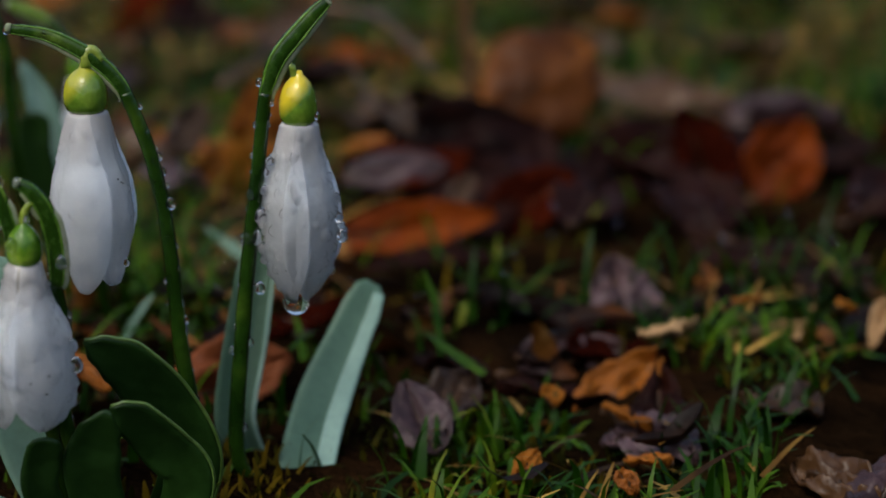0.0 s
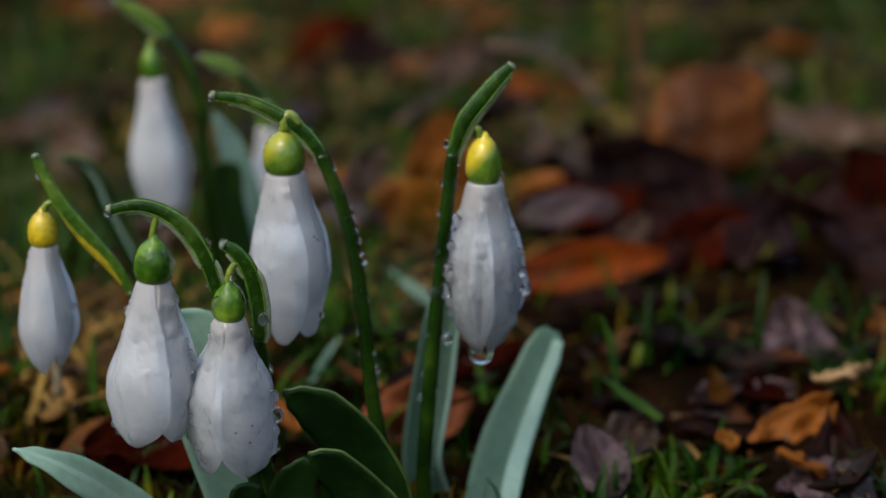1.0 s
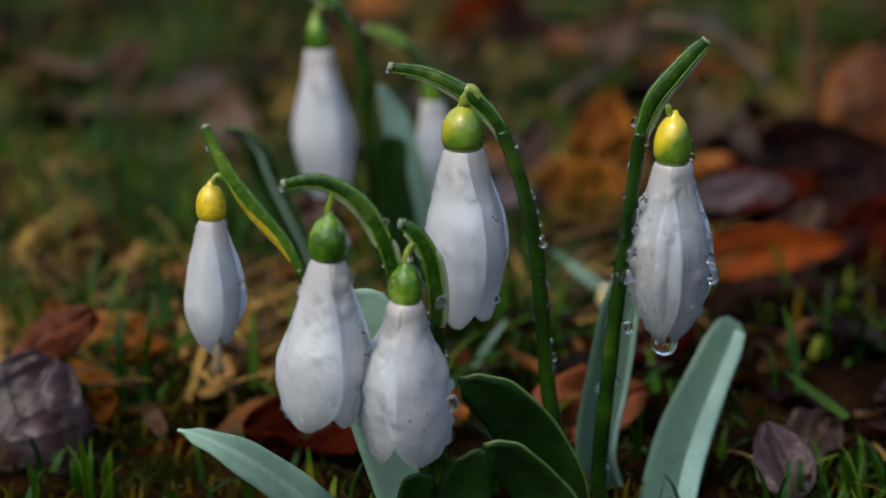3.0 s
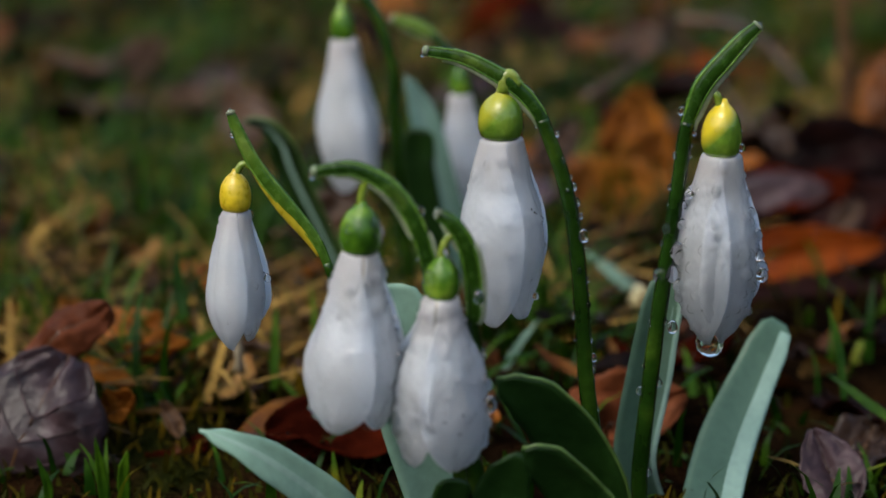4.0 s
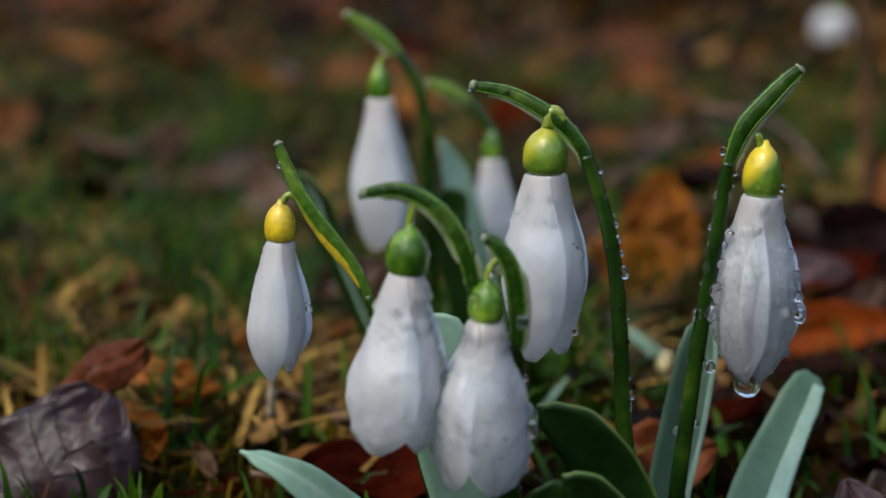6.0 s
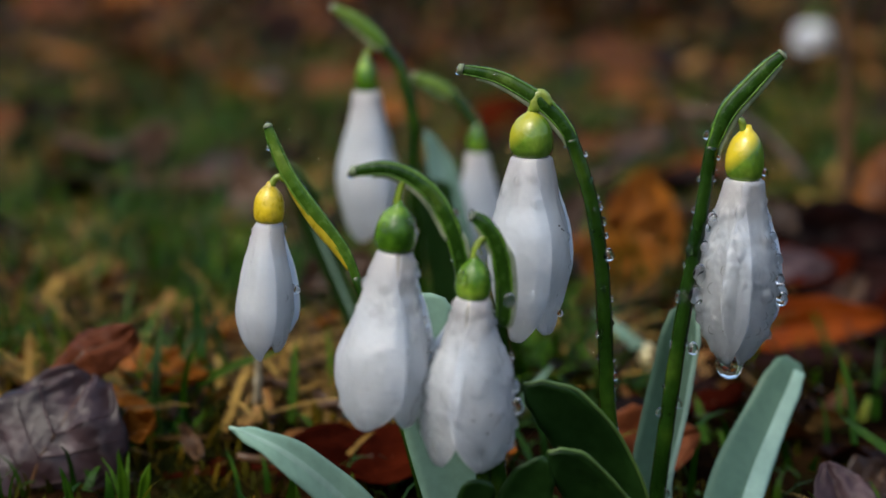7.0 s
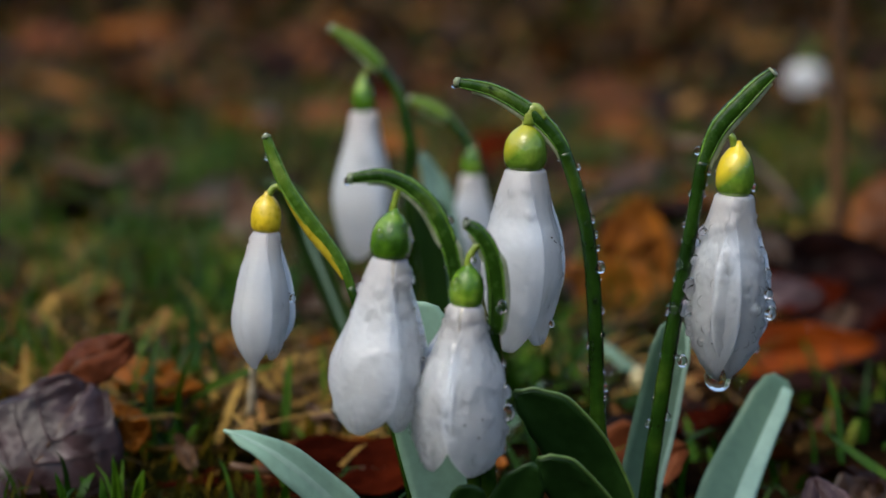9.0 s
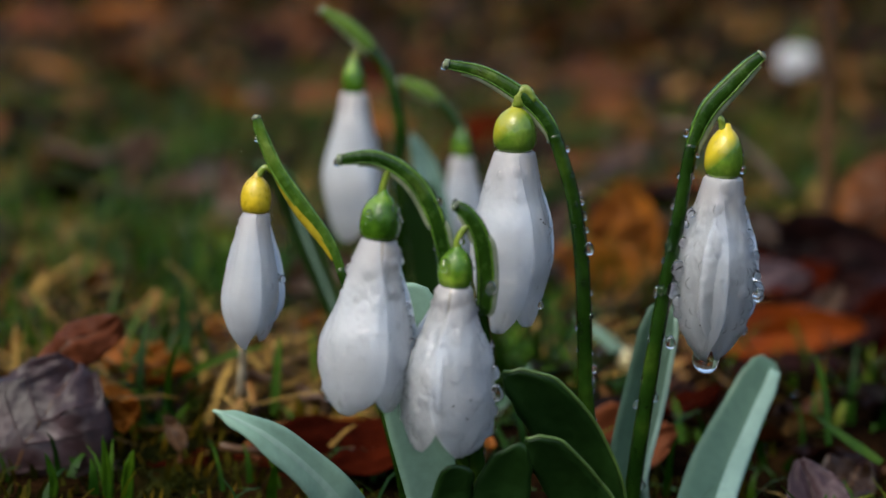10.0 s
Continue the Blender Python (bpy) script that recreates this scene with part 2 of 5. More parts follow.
DEAD = {
    "plum": surface("dark_plum_dead_leaf", [(0.15, (0.009, 0.0045, 0.005)), (0.5, (0.030, 0.016, 0.0175)), (0.85, (0.075, 0.046, 0.050))], 110, 700, 0.4, 0.7, 0.08, 0.0, patch=(42, 0.66, (0.11, 0.055, 0.035)), specular=0.3),
    "mauve": surface("mauve_brown_dead_leaf", [(0.15, (0.012, 0.006, 0.006)), (0.5, (0.046, 0.024, 0.026)), (0.85, (0.115, 0.070, 0.075))], 120, 700, 0.42, 0.6, 0.1, 0.3, patch=(50, 0.70, (0.13, 0.07, 0.05)), specular=0.25),
    "russet": surface("dull_russet_dead_leaf", [(0.15, (0.065, 0.017, 0.006)), (0.5, (0.13, 0.036, 0.012)), (0.85, (0.19, 0.06, 0.022))], 50, 700, 0.5, 0.4, 0.15, 0.3, patch=(60, 0.74, (0.06, 0.03, 0.02)), specular=0.08),
    "rust": surface("rust_red_dead_leaf", [(0.15, (0.06, 0.009, 0.001)), (0.5, (0.165, 0.028, 0.0016)), (0.85, (0.28, 0.06, 0.005))], 45, 700, 0.5, 0.4, 0.35, 0.25, patch=(70, 0.70, (0.12, 0.03, 0.01)), specular=0.08),
    "amber": surface("amber_dead_leaf", [(0.15, (0.15, 0.042, 0.004)), (0.5, (0.33, 0.115, 0.012)), (0.85, (0.50, 0.24, 0.05))], 45, 700, 0.5, 0.4, 0.4, 0.25, patch=(70, 0.70, (0.16, 0.05, 0.01)), specular=0.1),
    "orange": surface("orange_brown_dead_leaf", [(0.15, (0.13, 0.036, 0.005)), (0.5, (0.30, 0.095, 0.010)), (0.85, (0.42, 0.17, 0.03))], 45, 700, 0.45, 0.4, 0.3, 0.3, patch=(70, 0.66, (0.14, 0.05, 0.015)), specular=0.18),
    "tan": surface("tan_dead_leaf", [(0.15, (0.263, 0.142, 0.0563)), (0.5, (0.432, 0.263, 0.123)), (0.85, (0.545, 0.376, 0.196))], 45, 700, 0.45, 0.4, 0.2, 0.3, patch=(70, 0.62, (0.16, 0.08, 0.04)), specular=0.3),
    "umber": surface("umber_dead_leaf", [(0.15, (0.042, 0.012, 0.0024)), (0.5, (0.105, 0.032, 0.005)), (0.85, (0.18, 0.06, 0.010))], 45, 700, 0.45, 0.4, 0.2, 0.3, patch=(60, 0.58, (0.22, 0.074, 0.011)), specular=0.12),
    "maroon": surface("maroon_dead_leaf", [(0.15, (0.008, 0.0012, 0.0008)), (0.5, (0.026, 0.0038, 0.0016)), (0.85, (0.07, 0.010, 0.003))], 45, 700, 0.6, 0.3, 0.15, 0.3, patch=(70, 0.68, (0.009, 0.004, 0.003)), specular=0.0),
    # for real dark red leaves, and for the heap's deep shade as colour
    "dark": surface("dark_red_and_shaded_leaf", [(0.15, (0.00296, 0.00111, 0.000738)), (0.5, (0.0111, 0.00259, 0.00148)), (0.85, (0.020, 0.0048, 0.0024))], 45, 700, 0.5, 0.4, 0.1, 0.3, patch=(70, 0.68, (0.014, 0.006, 0.004)), specular=0.06),
    "brown": surface("brown_dead_leaf", [(0.15, (0.022, 0.0095, 0.0035)), (0.5, (0.060, 0.027, 0.0095)), (0.85, (0.112, 0.056, 0.023))], 45, 700, 0.38, 0.5, 0.15, 0.4, patch=(70, 0.62, (0.05, 0.03, 0.025)), specular=0.3),
}
M_WATER, wtn, _ = nodes_of("water")
wb = wtn["Principled BSDF"]
wb.inputs["Transmission Weight"].default_value, wb.inputs["IOR"].default_value, wb.inputs["Roughness"].default_value = 1.0, 1.33, 0.0
wb.inputs["Base Color"].default_value = (1, 1, 1, 1)


M_BEAD, bdn, bdl = nodes_of("water_bead")
clear, gloss, both = (bdn.new(k) for k in ("ShaderNodeBsdfTransparent", "ShaderNodeBsdfGlass", "ShaderNodeMixShader"))
clear.inputs["Color"].default_value, gloss.inputs["Roughness"].default_value, gloss.inputs["IOR"].default_value = (1, 1, 1, 1), 0.0, 1.36
both.inputs[0].default_value = 0.5
bdl.new(clear.outputs[0], both.inputs[1])
bdl.new(gloss.outputs[0], both.inputs[2])
bdl.new(both.outputs[0], bdn["Material Output"].inputs["Surface"])


# ---- builders ----
def mesh_of(name, bm, material, smooth=True):
    me = bpy.data.meshes.new(name)
    bmesh.ops.recalc_face_normals(bm, faces=bm.faces)
    bm.to_mesh(me)
    bm.free()
    for p in me.polygons:
        p.use_smooth = smooth
    for m in material if isinstance(material, (list, tuple)) else [material]:
        me.materials.append(m)
    return me


def empty(name, base, label, category, group=""):
    ob = new(name)
    ob.matrix_world = Matrix.Translation(base)
    ob["at"] = base
    return tagged(ob, label, category, group)


def part(name, bm, material, parent, label=""):
    """Links a bmesh in world coordinates as one mesh under a thing."""
    ob = new(name, mesh_of(name, bm, material))
    ob.parent = parent
    ob.matrix_parent_inverse = Matrix.Translation(parent["at"]).inverted() if "at" in parent else parent.matrix_world.inverted()
    return tagged(ob, label)


def mm(p):
    return Vector(p) / 1000.0


def spline(points, count):
    """A smooth curve through points (Catmull-Rom), as count + 1 even samples of its parameter."""
    p = [Vector(q) for q in points]
    p = [2 * p[0] - p[1], *p, 2 * p[-1] - p[-2]]
    out, n = [], len(p) - 3
    for k in range(count + 1):
        u = min(k / count * n, n - 1e-6)
        i = int(u)
        u -= i
        a, b, c, d = p[i:i + 4]
        out.append(0.5 * (2 * b + (c - a) * u + (2 * a - 5 * b + 4 * c - d) * u * u + (3 * b - a - 3 * c + d) * u ** 3))
    return out


def lerp_profile(stops, s):
    for (s0, v0), (s1, v1) in zip(stops, stops[1:]):
        if s <= s1:
            u = (s - s0) / (s1 - s0)
            u = u * u * (3 - 2 * u)
            return v0 + (v1 - v0) * u
    return stops[-1][1]


def tube(bm, path, radius, seg=10, flat=1.0, facing=(0, -1, 0), wobble=0.0):
    """A tapered stalk along path; radius(s); flat: thickness across, relative to the width."""
    rings, n = [], len(path) - 1
    for k, c in enumerate(path):
        t = (path[min(k + 1, n)] - path[max(k - 1, 0)]).normalized()
        side = t.cross(Vector(facing)).normalized()
        up = side.cross(t)
        thin = flat(k / n) if callable(flat) else flat
        r = radius(k / n) * (1 + wobble * noise.noise(c * 900))
        rings.append([bm.verts.new(c + r * (math.cos(a) * side + thin * math.sin(a) * up)) for a in (2 * math.pi * j / seg for j in range(seg))])
    for a, b in zip(rings, rings[1:]):
        for j in range(seg):
            bm.faces.new((a[j], a[(j + 1) % seg], b[(j + 1) % seg], b[j]))
    bm.faces.new(rings[0]), bm.faces.new(rings[-1])
    return bm


def lathe(bm, base, axis, profile, seg=20, bulge=0.0):
    """A body of revolution: profile of (height, radius) along axis from base."""
    axis = Vector(axis).normalized()
    x = axis.orthogonal().normalized()
    y = axis.cross(x)
    rings = []
    for h, r in profile:
        ring = []
        for j in range(seg):
            a = 2 * math.pi * j / seg
            rr = r * (1 + bulge * math.cos(3 * a))
            ring.append(bm.verts.new(Vector(base) + axis * h + rr * (math.cos(a) * x + math.sin(a) * y)))
        rings.append(ring)
    for a, b in zip(rings, rings[1:]):
        for j in range(seg):
            bm.faces.new((a[j], a[(j + 1) % seg], b[(j + 1) % seg], b[j]))
    bm.faces.new(rings[0]), bm.faces.new(rings[-1])
    return bm


def shell(bm, grid, thick):
    """A thin closed blade from a grid of points, thickened along its normals."""
    n, m = len(grid), len(grid[0])
    norm = [[(grid[min(i + 1, n - 1)][j] - grid[max(i - 1, 0)][j]).cross(grid[i][min(j + 1, m - 1)] - grid[i][max(j - 1, 0)]) for j in range(m)] for i in range(n)]
    front = [[bm.verts.new(grid[i][j]) for j in range(m)] for i in range(n)]
    back = []
    for i in range(n):
        row = []
        for j in range(m):
            v = norm[i][j]
            edge = 0.35 if i in (0, n - 1) or j in (0, m - 1) else 1.0
            row.append(bm.verts.new(grid[i][j] + (v.normalized() * thick * edge if v.length > 1e-14 else Vector((0, 0, thick * 0.3)))))
        back.append(row)
    for i in range(n - 1):
        for j in range(m - 1):
            bm.faces.new((front[i][j], front[i][j + 1], front[i + 1][j + 1], front[i + 1][j]))
            bm.faces.new((back[i][j], back[i + 1][j], back[i + 1][j + 1], back[i][j + 1]))
    rim = [(i, 0) for i in range(n)] + [(n - 1, j) for j in range(1, m)] + [(i, m - 1) for i in range(n - 2, -1, -1)] + [(0, j) for j in range(m - 2, 0, -1)]
    for (a, b), (c, d) in zip(rim, rim[1:] + rim[:1]):
        bm.faces.new((front[a][b], front[c][d], back[c][d], back[a][b]))
    return bm


def drop_mesh(name, sag, mat):
    bm = bmesh.new()
    bmesh.ops.create_icosphere(bm, subdivisions=2, radius=1.0)
    for v in bm.verts:
        if v.co.z > 0:
            v.co.z *= 1 + sag
            v.co.x *= 1 - 0.45 * sag * v.co.z
            v.co.y *= 1 - 0.45 * sag * v.co.z
    return mesh_of(name, bm, mat)


DROP, DROP_LONG = drop_mesh("water_drop", 0.1, M_BEAD), drop_mesh("hanging_drop", 0.35, M_WATER)


def bell(stops, s):
    """A smooth curve through (s, value) stops, with no flats at the stops."""
    k = max(0, min(len(stops) - 2, sum(1 for q, _ in stops if q <= s) - 1))
    (s0, v0), (s1, v1) = stops[k], stops[k + 1]
    before, after = stops[max(0, k - 1)], stops[min(len(stops) - 1, k + 2)]
    d = s1 - s0
    m0 = (v1 - before[1]) / (s1 - before[0]) * d
    m1 = (after[1] - v0) / (after[0] - s0) * d
    u = max(0.0, min(1.0, (s - s0) / d))
    return (2 * u ** 3 - 3 * u * u + 1) * v0 + (u ** 3 - 2 * u * u + u) * m0 + (3 * u * u - 2 * u ** 3) * v1 + (u ** 3 - u * u) * m1


def proud(f, at, r):
    """Moves a bead on a petal outwards, so that it stands on the skin."""
    axis = (f["tip"] - f["neck"]).normalized()
    away = (at - f["neck"]) - axis * (at - f["neck"]).dot(axis)
    return at + away.normalized() * r * 0.45


def nearest_petal(f, az):
    """The petal that lies over this bearing, and the place across it."""
    def across(q):
        return ((az - f["petals"][q][0] + 180) % 360 - 180) / f["petals"][q][1]
    k = min(range(3), key=lambda q: abs(across(q)) - 400 * f["petals"][q][3])
    return k, max(-0.95, min(0.95, across(k)))


def drop(parent, at, r, long=False):
    ob = new("water_drop", DROP_LONG if long else DROP)
    ob.parent = parent
    ob.matrix_parent_inverse = Matrix.Translation(parent["at"]).inverted()
    ob.matrix_basis = Matrix.Translation(at) @ Matrix.Diagonal((r, r, r * 1.08, 1))
    return ob


def petal_point(f, k, s, a):
    """A point of outer petal k: s from neck to tip, a from edge to edge (-1 to 1)."""
    neck, tip = f["neck"], f["tip"]
    bearing, half, share, lift, rounding = f["petals"][k]
    axis = (tip - neck)
    full = axis.length
    length = full * share
    axis.normalize()
    x = Vector((1, 0, 0)) - axis * axis.x
    x.normalize()
    y = axis.cross(x)
    phi = radians(bearing - 90)
    out, lat = math.cos(phi) * x - math.sin(phi) * y, -math.sin(phi) * x - math.cos(phi) * y
    r = bell(f["profile"], s * share)
    claw = min(1, s / 0.36)
    spread = radians(half) * (f["claw"] + (1 - f["claw"]) * claw * claw * (3 - 2 * claw)) * math.sqrt(max(0.0, 1 - (max(0.0, s - 1 + rounding) / rounding) ** 2.4))
    th = a * spread
    seed = f["seed"] + 7.3 * k
    grow = min(1, s * 3)
    fold = noise.noise(Vector((s * 3.2, a * 1.5, seed))) * f["crease"] * 1.3 + noise.noise(Vector((s * 9, a * 2.6, seed + 3))) * f["crease"] * 0.22 + (noise.noise(Vector((s * 38, a * 8, seed + 6))) + 0.5 * noise.noise(Vector((s * 76, a * 16, seed + 9)))) * f["wet"]
    veins = 0.000022 * math.cos(a * 17 + 2 * noise.noise(Vector((s * 3, a, seed)))) * math.sin(math.pi * s)
    rr = r * (1 + f["flat"] * (th * th - 0.9)) + veins + fold * grow + (lift - 0.0002) * min(1, s * 5)
    lip = max(0.0, (abs(a) - 0.86) / 0.14)
    rr += (0.00010 if lift > 0 else -0.00015) * lip * lip * grow
    for bs, ba, br in f["beads"][k]:
        ds, da = (s - bs) * length / br, (a - ba) * spread * r / br
        if abs(ds) < 2 and abs(da) < 2:
            rr += 0.22 * br * math.exp(-(ds * ds + da * da) ** 2)
    rr += f["keel"] * math.exp(-(a * 5) ** 2) * math.sin(math.pi * min(1, s * 1.05))
    return neck + axis * (s * length) + rr * math.cos(th) * out + rr * math.sin(th) * lat


def snowdrop(base, stem, spathe, pedicel, flower, ovary, ov_mat, label, drops=(), wet=0, stem_wet=0, seed=1, spathe_mat=None, radius=0.0010, spathe_r=0.0011, specks=(), edge_mat=None, inner=1, pedicel_r=0.0004, pear=0.5, petal_mat=None):
    """One snowdrop: stem, spathe, pedicel, ovary and three hanging petals."""
    thing = empty("snowdrop", base, label, "flower", "snowdrops in the grass")
    rnd = random.Random(seed)
    joint = len(stem) * 8
    whole = spline([base, *stem, *spathe[1:]], 8 * (len(stem) + len(spathe) - 1))
    path, sp = whole[:joint + 3], whole[joint - 3:]
    part("stem", tube(bmesh.new(), path, lambda s: radius * (1.12 - 0.25 * s), 12, 0.85, wobble=0.05), M_STEM, thing)
    side_r = radius * 0.87 / spathe_r
    prof = [(0, side_r * 0.9), (0.08, side_r), (0.2, side_r * 1.06), (0.45, 1.12), (0.75, 0.98), (0.94, 0.74), (1, 0.5)]
    part("spathe", tube(bmesh.new(), sp, lambda s: spathe_r * bell(prof, s), 14, lambda s: 0.85 - 0.23 * min(1, s / 0.35), wobble=0.05), spathe_mat or M_SPATHE, thing)
    hollow = []
    for k, c in enumerate(sp):
        t = (sp[min(k + 1, len(sp) - 1)] - sp[max(k - 1, 0)]).normalized()
        side = t.cross(Vector((0, -1, 0))).normalized()
        if (side - 0.3 * Vector((0, 0, 1))).z > 0 or abs(side.z) < 0.1 and side.x * inner < 0:
            side = -side
        hollow.append((c, side))
    cut_off = len(sp) - 4
    fin = [c + side * spathe_r * (0.75 if edge_mat else 0.95) + Vector((0, -spathe_r * 0.15, 0)) for c, side in hollow[(len(sp) // 6 if edge_mat else 3):(len(sp) * 13 // 20 if edge_mat else cut_off)]]
    part("spathe_membrane", tube(bmesh.new(), fin, lambda s: spathe_r * (0.95 if edge_mat else 0.58) * math.sin(math.pi * (0.06 + 0.88 * s)), 10, 0.45), edge_mat or M_MEMBRANE, thing, "yellow edge of the spathe" if edge_mat else "pale translucent edge")
    for way in (-1, 1):
        rib = [c + side * way * spathe_r * bell(prof, (k + 4) / len(sp)) * 0.74 + Vector((0, -spathe_r * 0.36, 0)) for k, (c, side) in enumerate(hollow[4:-1])]
        part("spathe_keel", tube(bmesh.new(), rib, lambda s: spathe_r * 0.2 * math.sin(math.pi * (0.08 + 0.84 * s)), 6), M_KEEL, thing, "brighter green keel of the spathe")
    part("pedicel", tube(bmesh.new(), spline(pedicel, 14), lambda s: pedicel_r * (1 + 0.25 * s * s), 8), M_PEDICEL, thing)
    neck, tip = flower["neck"], flower["tip"]
    up = (neck - tip).normalized()
    ow, oh = ovary
    egg = [(-0.0004, 0.62), (0.0, 0.78), (0.08, 0.91), (0.22, 1.0), (0.40, 1.0), (0.57, 0.95), (0.71, 0.84), (0.82, 0.68), (0.91, 0.46), (0.97, 0.26), (1.06, 0.17)]
    cone = [(-0.0004, 0.70), (0.0, 0.84), (0.08, 0.97), (0.20, 1.0), (0.36, 0.95), (0.52, 0.81), (0.66, 0.64), (0.79, 0.45), (0.90, 0.29), (1.0, 0.21), (1.1, 0.17)]
    prof = [(oh * (a + (c - a) * pear), ow * (b + (d - b) * pear)) for (a, b), (c, d) in zip(egg, cone)]
    part("ovary", lathe(bmesh.new(), neck, up, prof, 24, 0.045), ov_mat, thing)
    if wet:
        for k in range(3):
            flower["beads"][k] = [(rnd.uniform(0.03, 0.97), rnd.uniform(-0.95, 0.95), rnd.choice((0.00014, 0.0002, 0.00026, 0.00034, 0.00042, 0.0006)) * (1.2 if wet > 70 else 1)) for _ in range(wet)]
    nu, nv = (88, 30) if wet > 12 else (44, 14)
    for k in range(3):
        grid = [[petal_point(flower, k, i / nu, j / nv - 1) for j in range(2 * nv + 1)] for i in range(nu + 1)]
        part("petal", shell(bmesh.new(), grid, 0.00022), petal_mat or M_PETAL, thing)
    core = [(-(tip - neck).length * q, bell(flower["profile"], q) * (0.94 - 0.2 * min(1, q / 0.3))) for q in (0.0, 0.06, 0.14, 0.24, 0.36, 0.5, 0.62, 0.72)]
    part("inner_petals", lathe(bmesh.new(), neck, up, core[::-1], 24, 0.03), M_NECK, thing, "beige inner petals between the outer ones")
    for s, az, r in drops:
        k, a = nearest_petal(flower, az)
        drop(thing, proud(flower, petal_point(flower, k, s, a), (1.5 if abs(az) > 70 else 1.0) * r if s < 0.97 else 0), r, s > 0.97 or abs(az) > 70)
    for s, az in specks:
        k, a = nearest_petal(flower, az)
        grit = bmesh.new()
        bmesh.ops.create_icosphere(grit, subdivisions=1, radius=0.00022, matrix=Matrix.Translation(proud(flower, petal_point(flower, k, s, a), 0.0003)) @ Matrix.Diagonal((1, 0.8, 0.6, 1)))
        part("speck", grit, M_SPECK, thing, "tiny dark speck of dirt")
    for k in range(3):
        if abs(flower["petals"][k][0]) < 100:
            for bs, ba, br in flower["beads"][k]:
                drop(thing, proud(flower, petal_point(flower, k, bs, ba), 0.4 * br), br * 0.8)
    for _ in range(wet // 4):
        a, h = rnd.uniform(0, 6.28), rnd.uniform(0.1, 0.8)
        q = ow * math.sqrt(max(0.05, 1 - (2 * h - 0.75) ** 2))
        drop(thing, neck + up * oh * h + Vector((q * math.cos(a), q * math.sin(a), 0)), rnd.uniform(0.00012, 0.00025))
    line = whole[6:-3]
    run = [0.0]
    for p, q in zip(line, line[1:]):
        run.append(run[-1] + (q - p).length)
    for _ in range(stem_wet):
        at = rnd.uniform(0, run[-1])
        c = line[min(range(len(run)), key=lambda k: abs(run[k] - at))]
        q = rnd.choice((0.00010, 0.00014, 0.00018, 0.00022, 0.0003, 0.00045))
        drop(thing, c + Vector((rnd.choice((-1, 1)) * (radius * 0.92 + q * 0.3), -radius * rnd.uniform(-0.1, 0.5), rnd.uniform(-0.0006, 0.0006))), q, True)
    part("spathe_tip", tube(bmesh.new(), sp[-2:] + [sp[-1] * 1.15 - sp[-2] * 0.15], lambda s: spathe_r * (0.74 - 0.35 * s * s), 8, 0.8), M_TIP, thing, "pale dry tip of the spathe")
    drop(thing, sp[-1] + Vector((0, 0, -0.0003)), 0.00045, True)
    return thing


def blade(parent, line, width, facing, profile, channel=0.25, rib=True, mat=None, rim=None, thick=0.00045, twist=0.0, name="leaf", label="", rib_at=0.0, rib_w=0.22, fold=0.0):
    """A strap leaf along line: width in metres, channelled towards facing, with a paler band: the rib, and on folded
    leaves their lit side.
    """
    path = spline(line, 34)
    n = len(path) - 1
    rows, ribs = [], []

    def crest(v, s, w):
        bent = (0.35 if fold else 1.0) * (v * v - 0.4) + (fold * (math.hypot(v - rib_at + rib_w, 0.12) - 0.6) if fold else 0.0)
        return channel * w * bent + 0.00012 * noise.noise(Vector((s * 5, v * 0.7, width * 900)))
    for k, c in enumerate(path):
        s = k / n
        t = (path[min(k + 1, n)] - path[max(k - 1, 0)]).normalized()
        face = Matrix.Rotation(radians(twist * s), 3, t) @ Vector(facing)
        side = t.cross(face).normalized()
        up = side.cross(t)
        w = width / 2 * lerp_profile(profile, s)
        row = []
        for j in range(11):
            v = j / 5 - 1
            z = crest(v, s, w)
            row.append(c + side * (v * w) + up * z)
        rows.append(row)
        band = []
        for j in range(7):
            q = j / 3 - 1
            v = max(-0.97, min(0.97, rib_at + q * rib_w * (1 + 0.12 * noise.noise(Vector((s * 6, q, 3))))))
            band.append(c + side * (v * w) + up * (crest(v, s, w) + thick + 0.00004 * (1 - 1.6 * q * q)))
        ribs.append(band)
    ob = part(name, shell(bmesh.new(), rows, -thick), mat or M_LEAF, parent, label)
    if rib:
        # set off centre, this band paints the brighter-lit side of the fold
        part("leaf_rib", shell(bmesh.new(), ribs[:-1], 0.0002), M_LEAF_RIB_AND_LIT, ob, "paler band along the leaf")
    if rim:
        part("leaf_rim", tube(bmesh.new(), [r[rim] for r in rows[4:]], lambda s: 0.00022, 6), M_LEAF_RIM, ob, "light green edge")
    return ob


STRAP = [(0, 0.75), (0.3, 0.92), (0.6, 1.0), (0.88, 0.92), (0.965, 0.72), (1, 0.30)]
BROAD = [(0, 0.9), (0.5, 1.0), (0.78, 0.82), (0.92, 0.5), (1, 0.05)]
WIDE = [(0, 1.0), (0.5, 1.0), (0.88, 0.78), (0.965, 0.62), (1, 0.3)]
POINTED = [(0, 0.8), (0.35, 1.0), (0.65, 0.85), (0.88, 0.45), (1, 0.06)]


# ---- ground ----
def rise(x, y):
    far = max(0.0, y - 0.7)
    return 0.045 * far * min(1.0, far / 2.0)


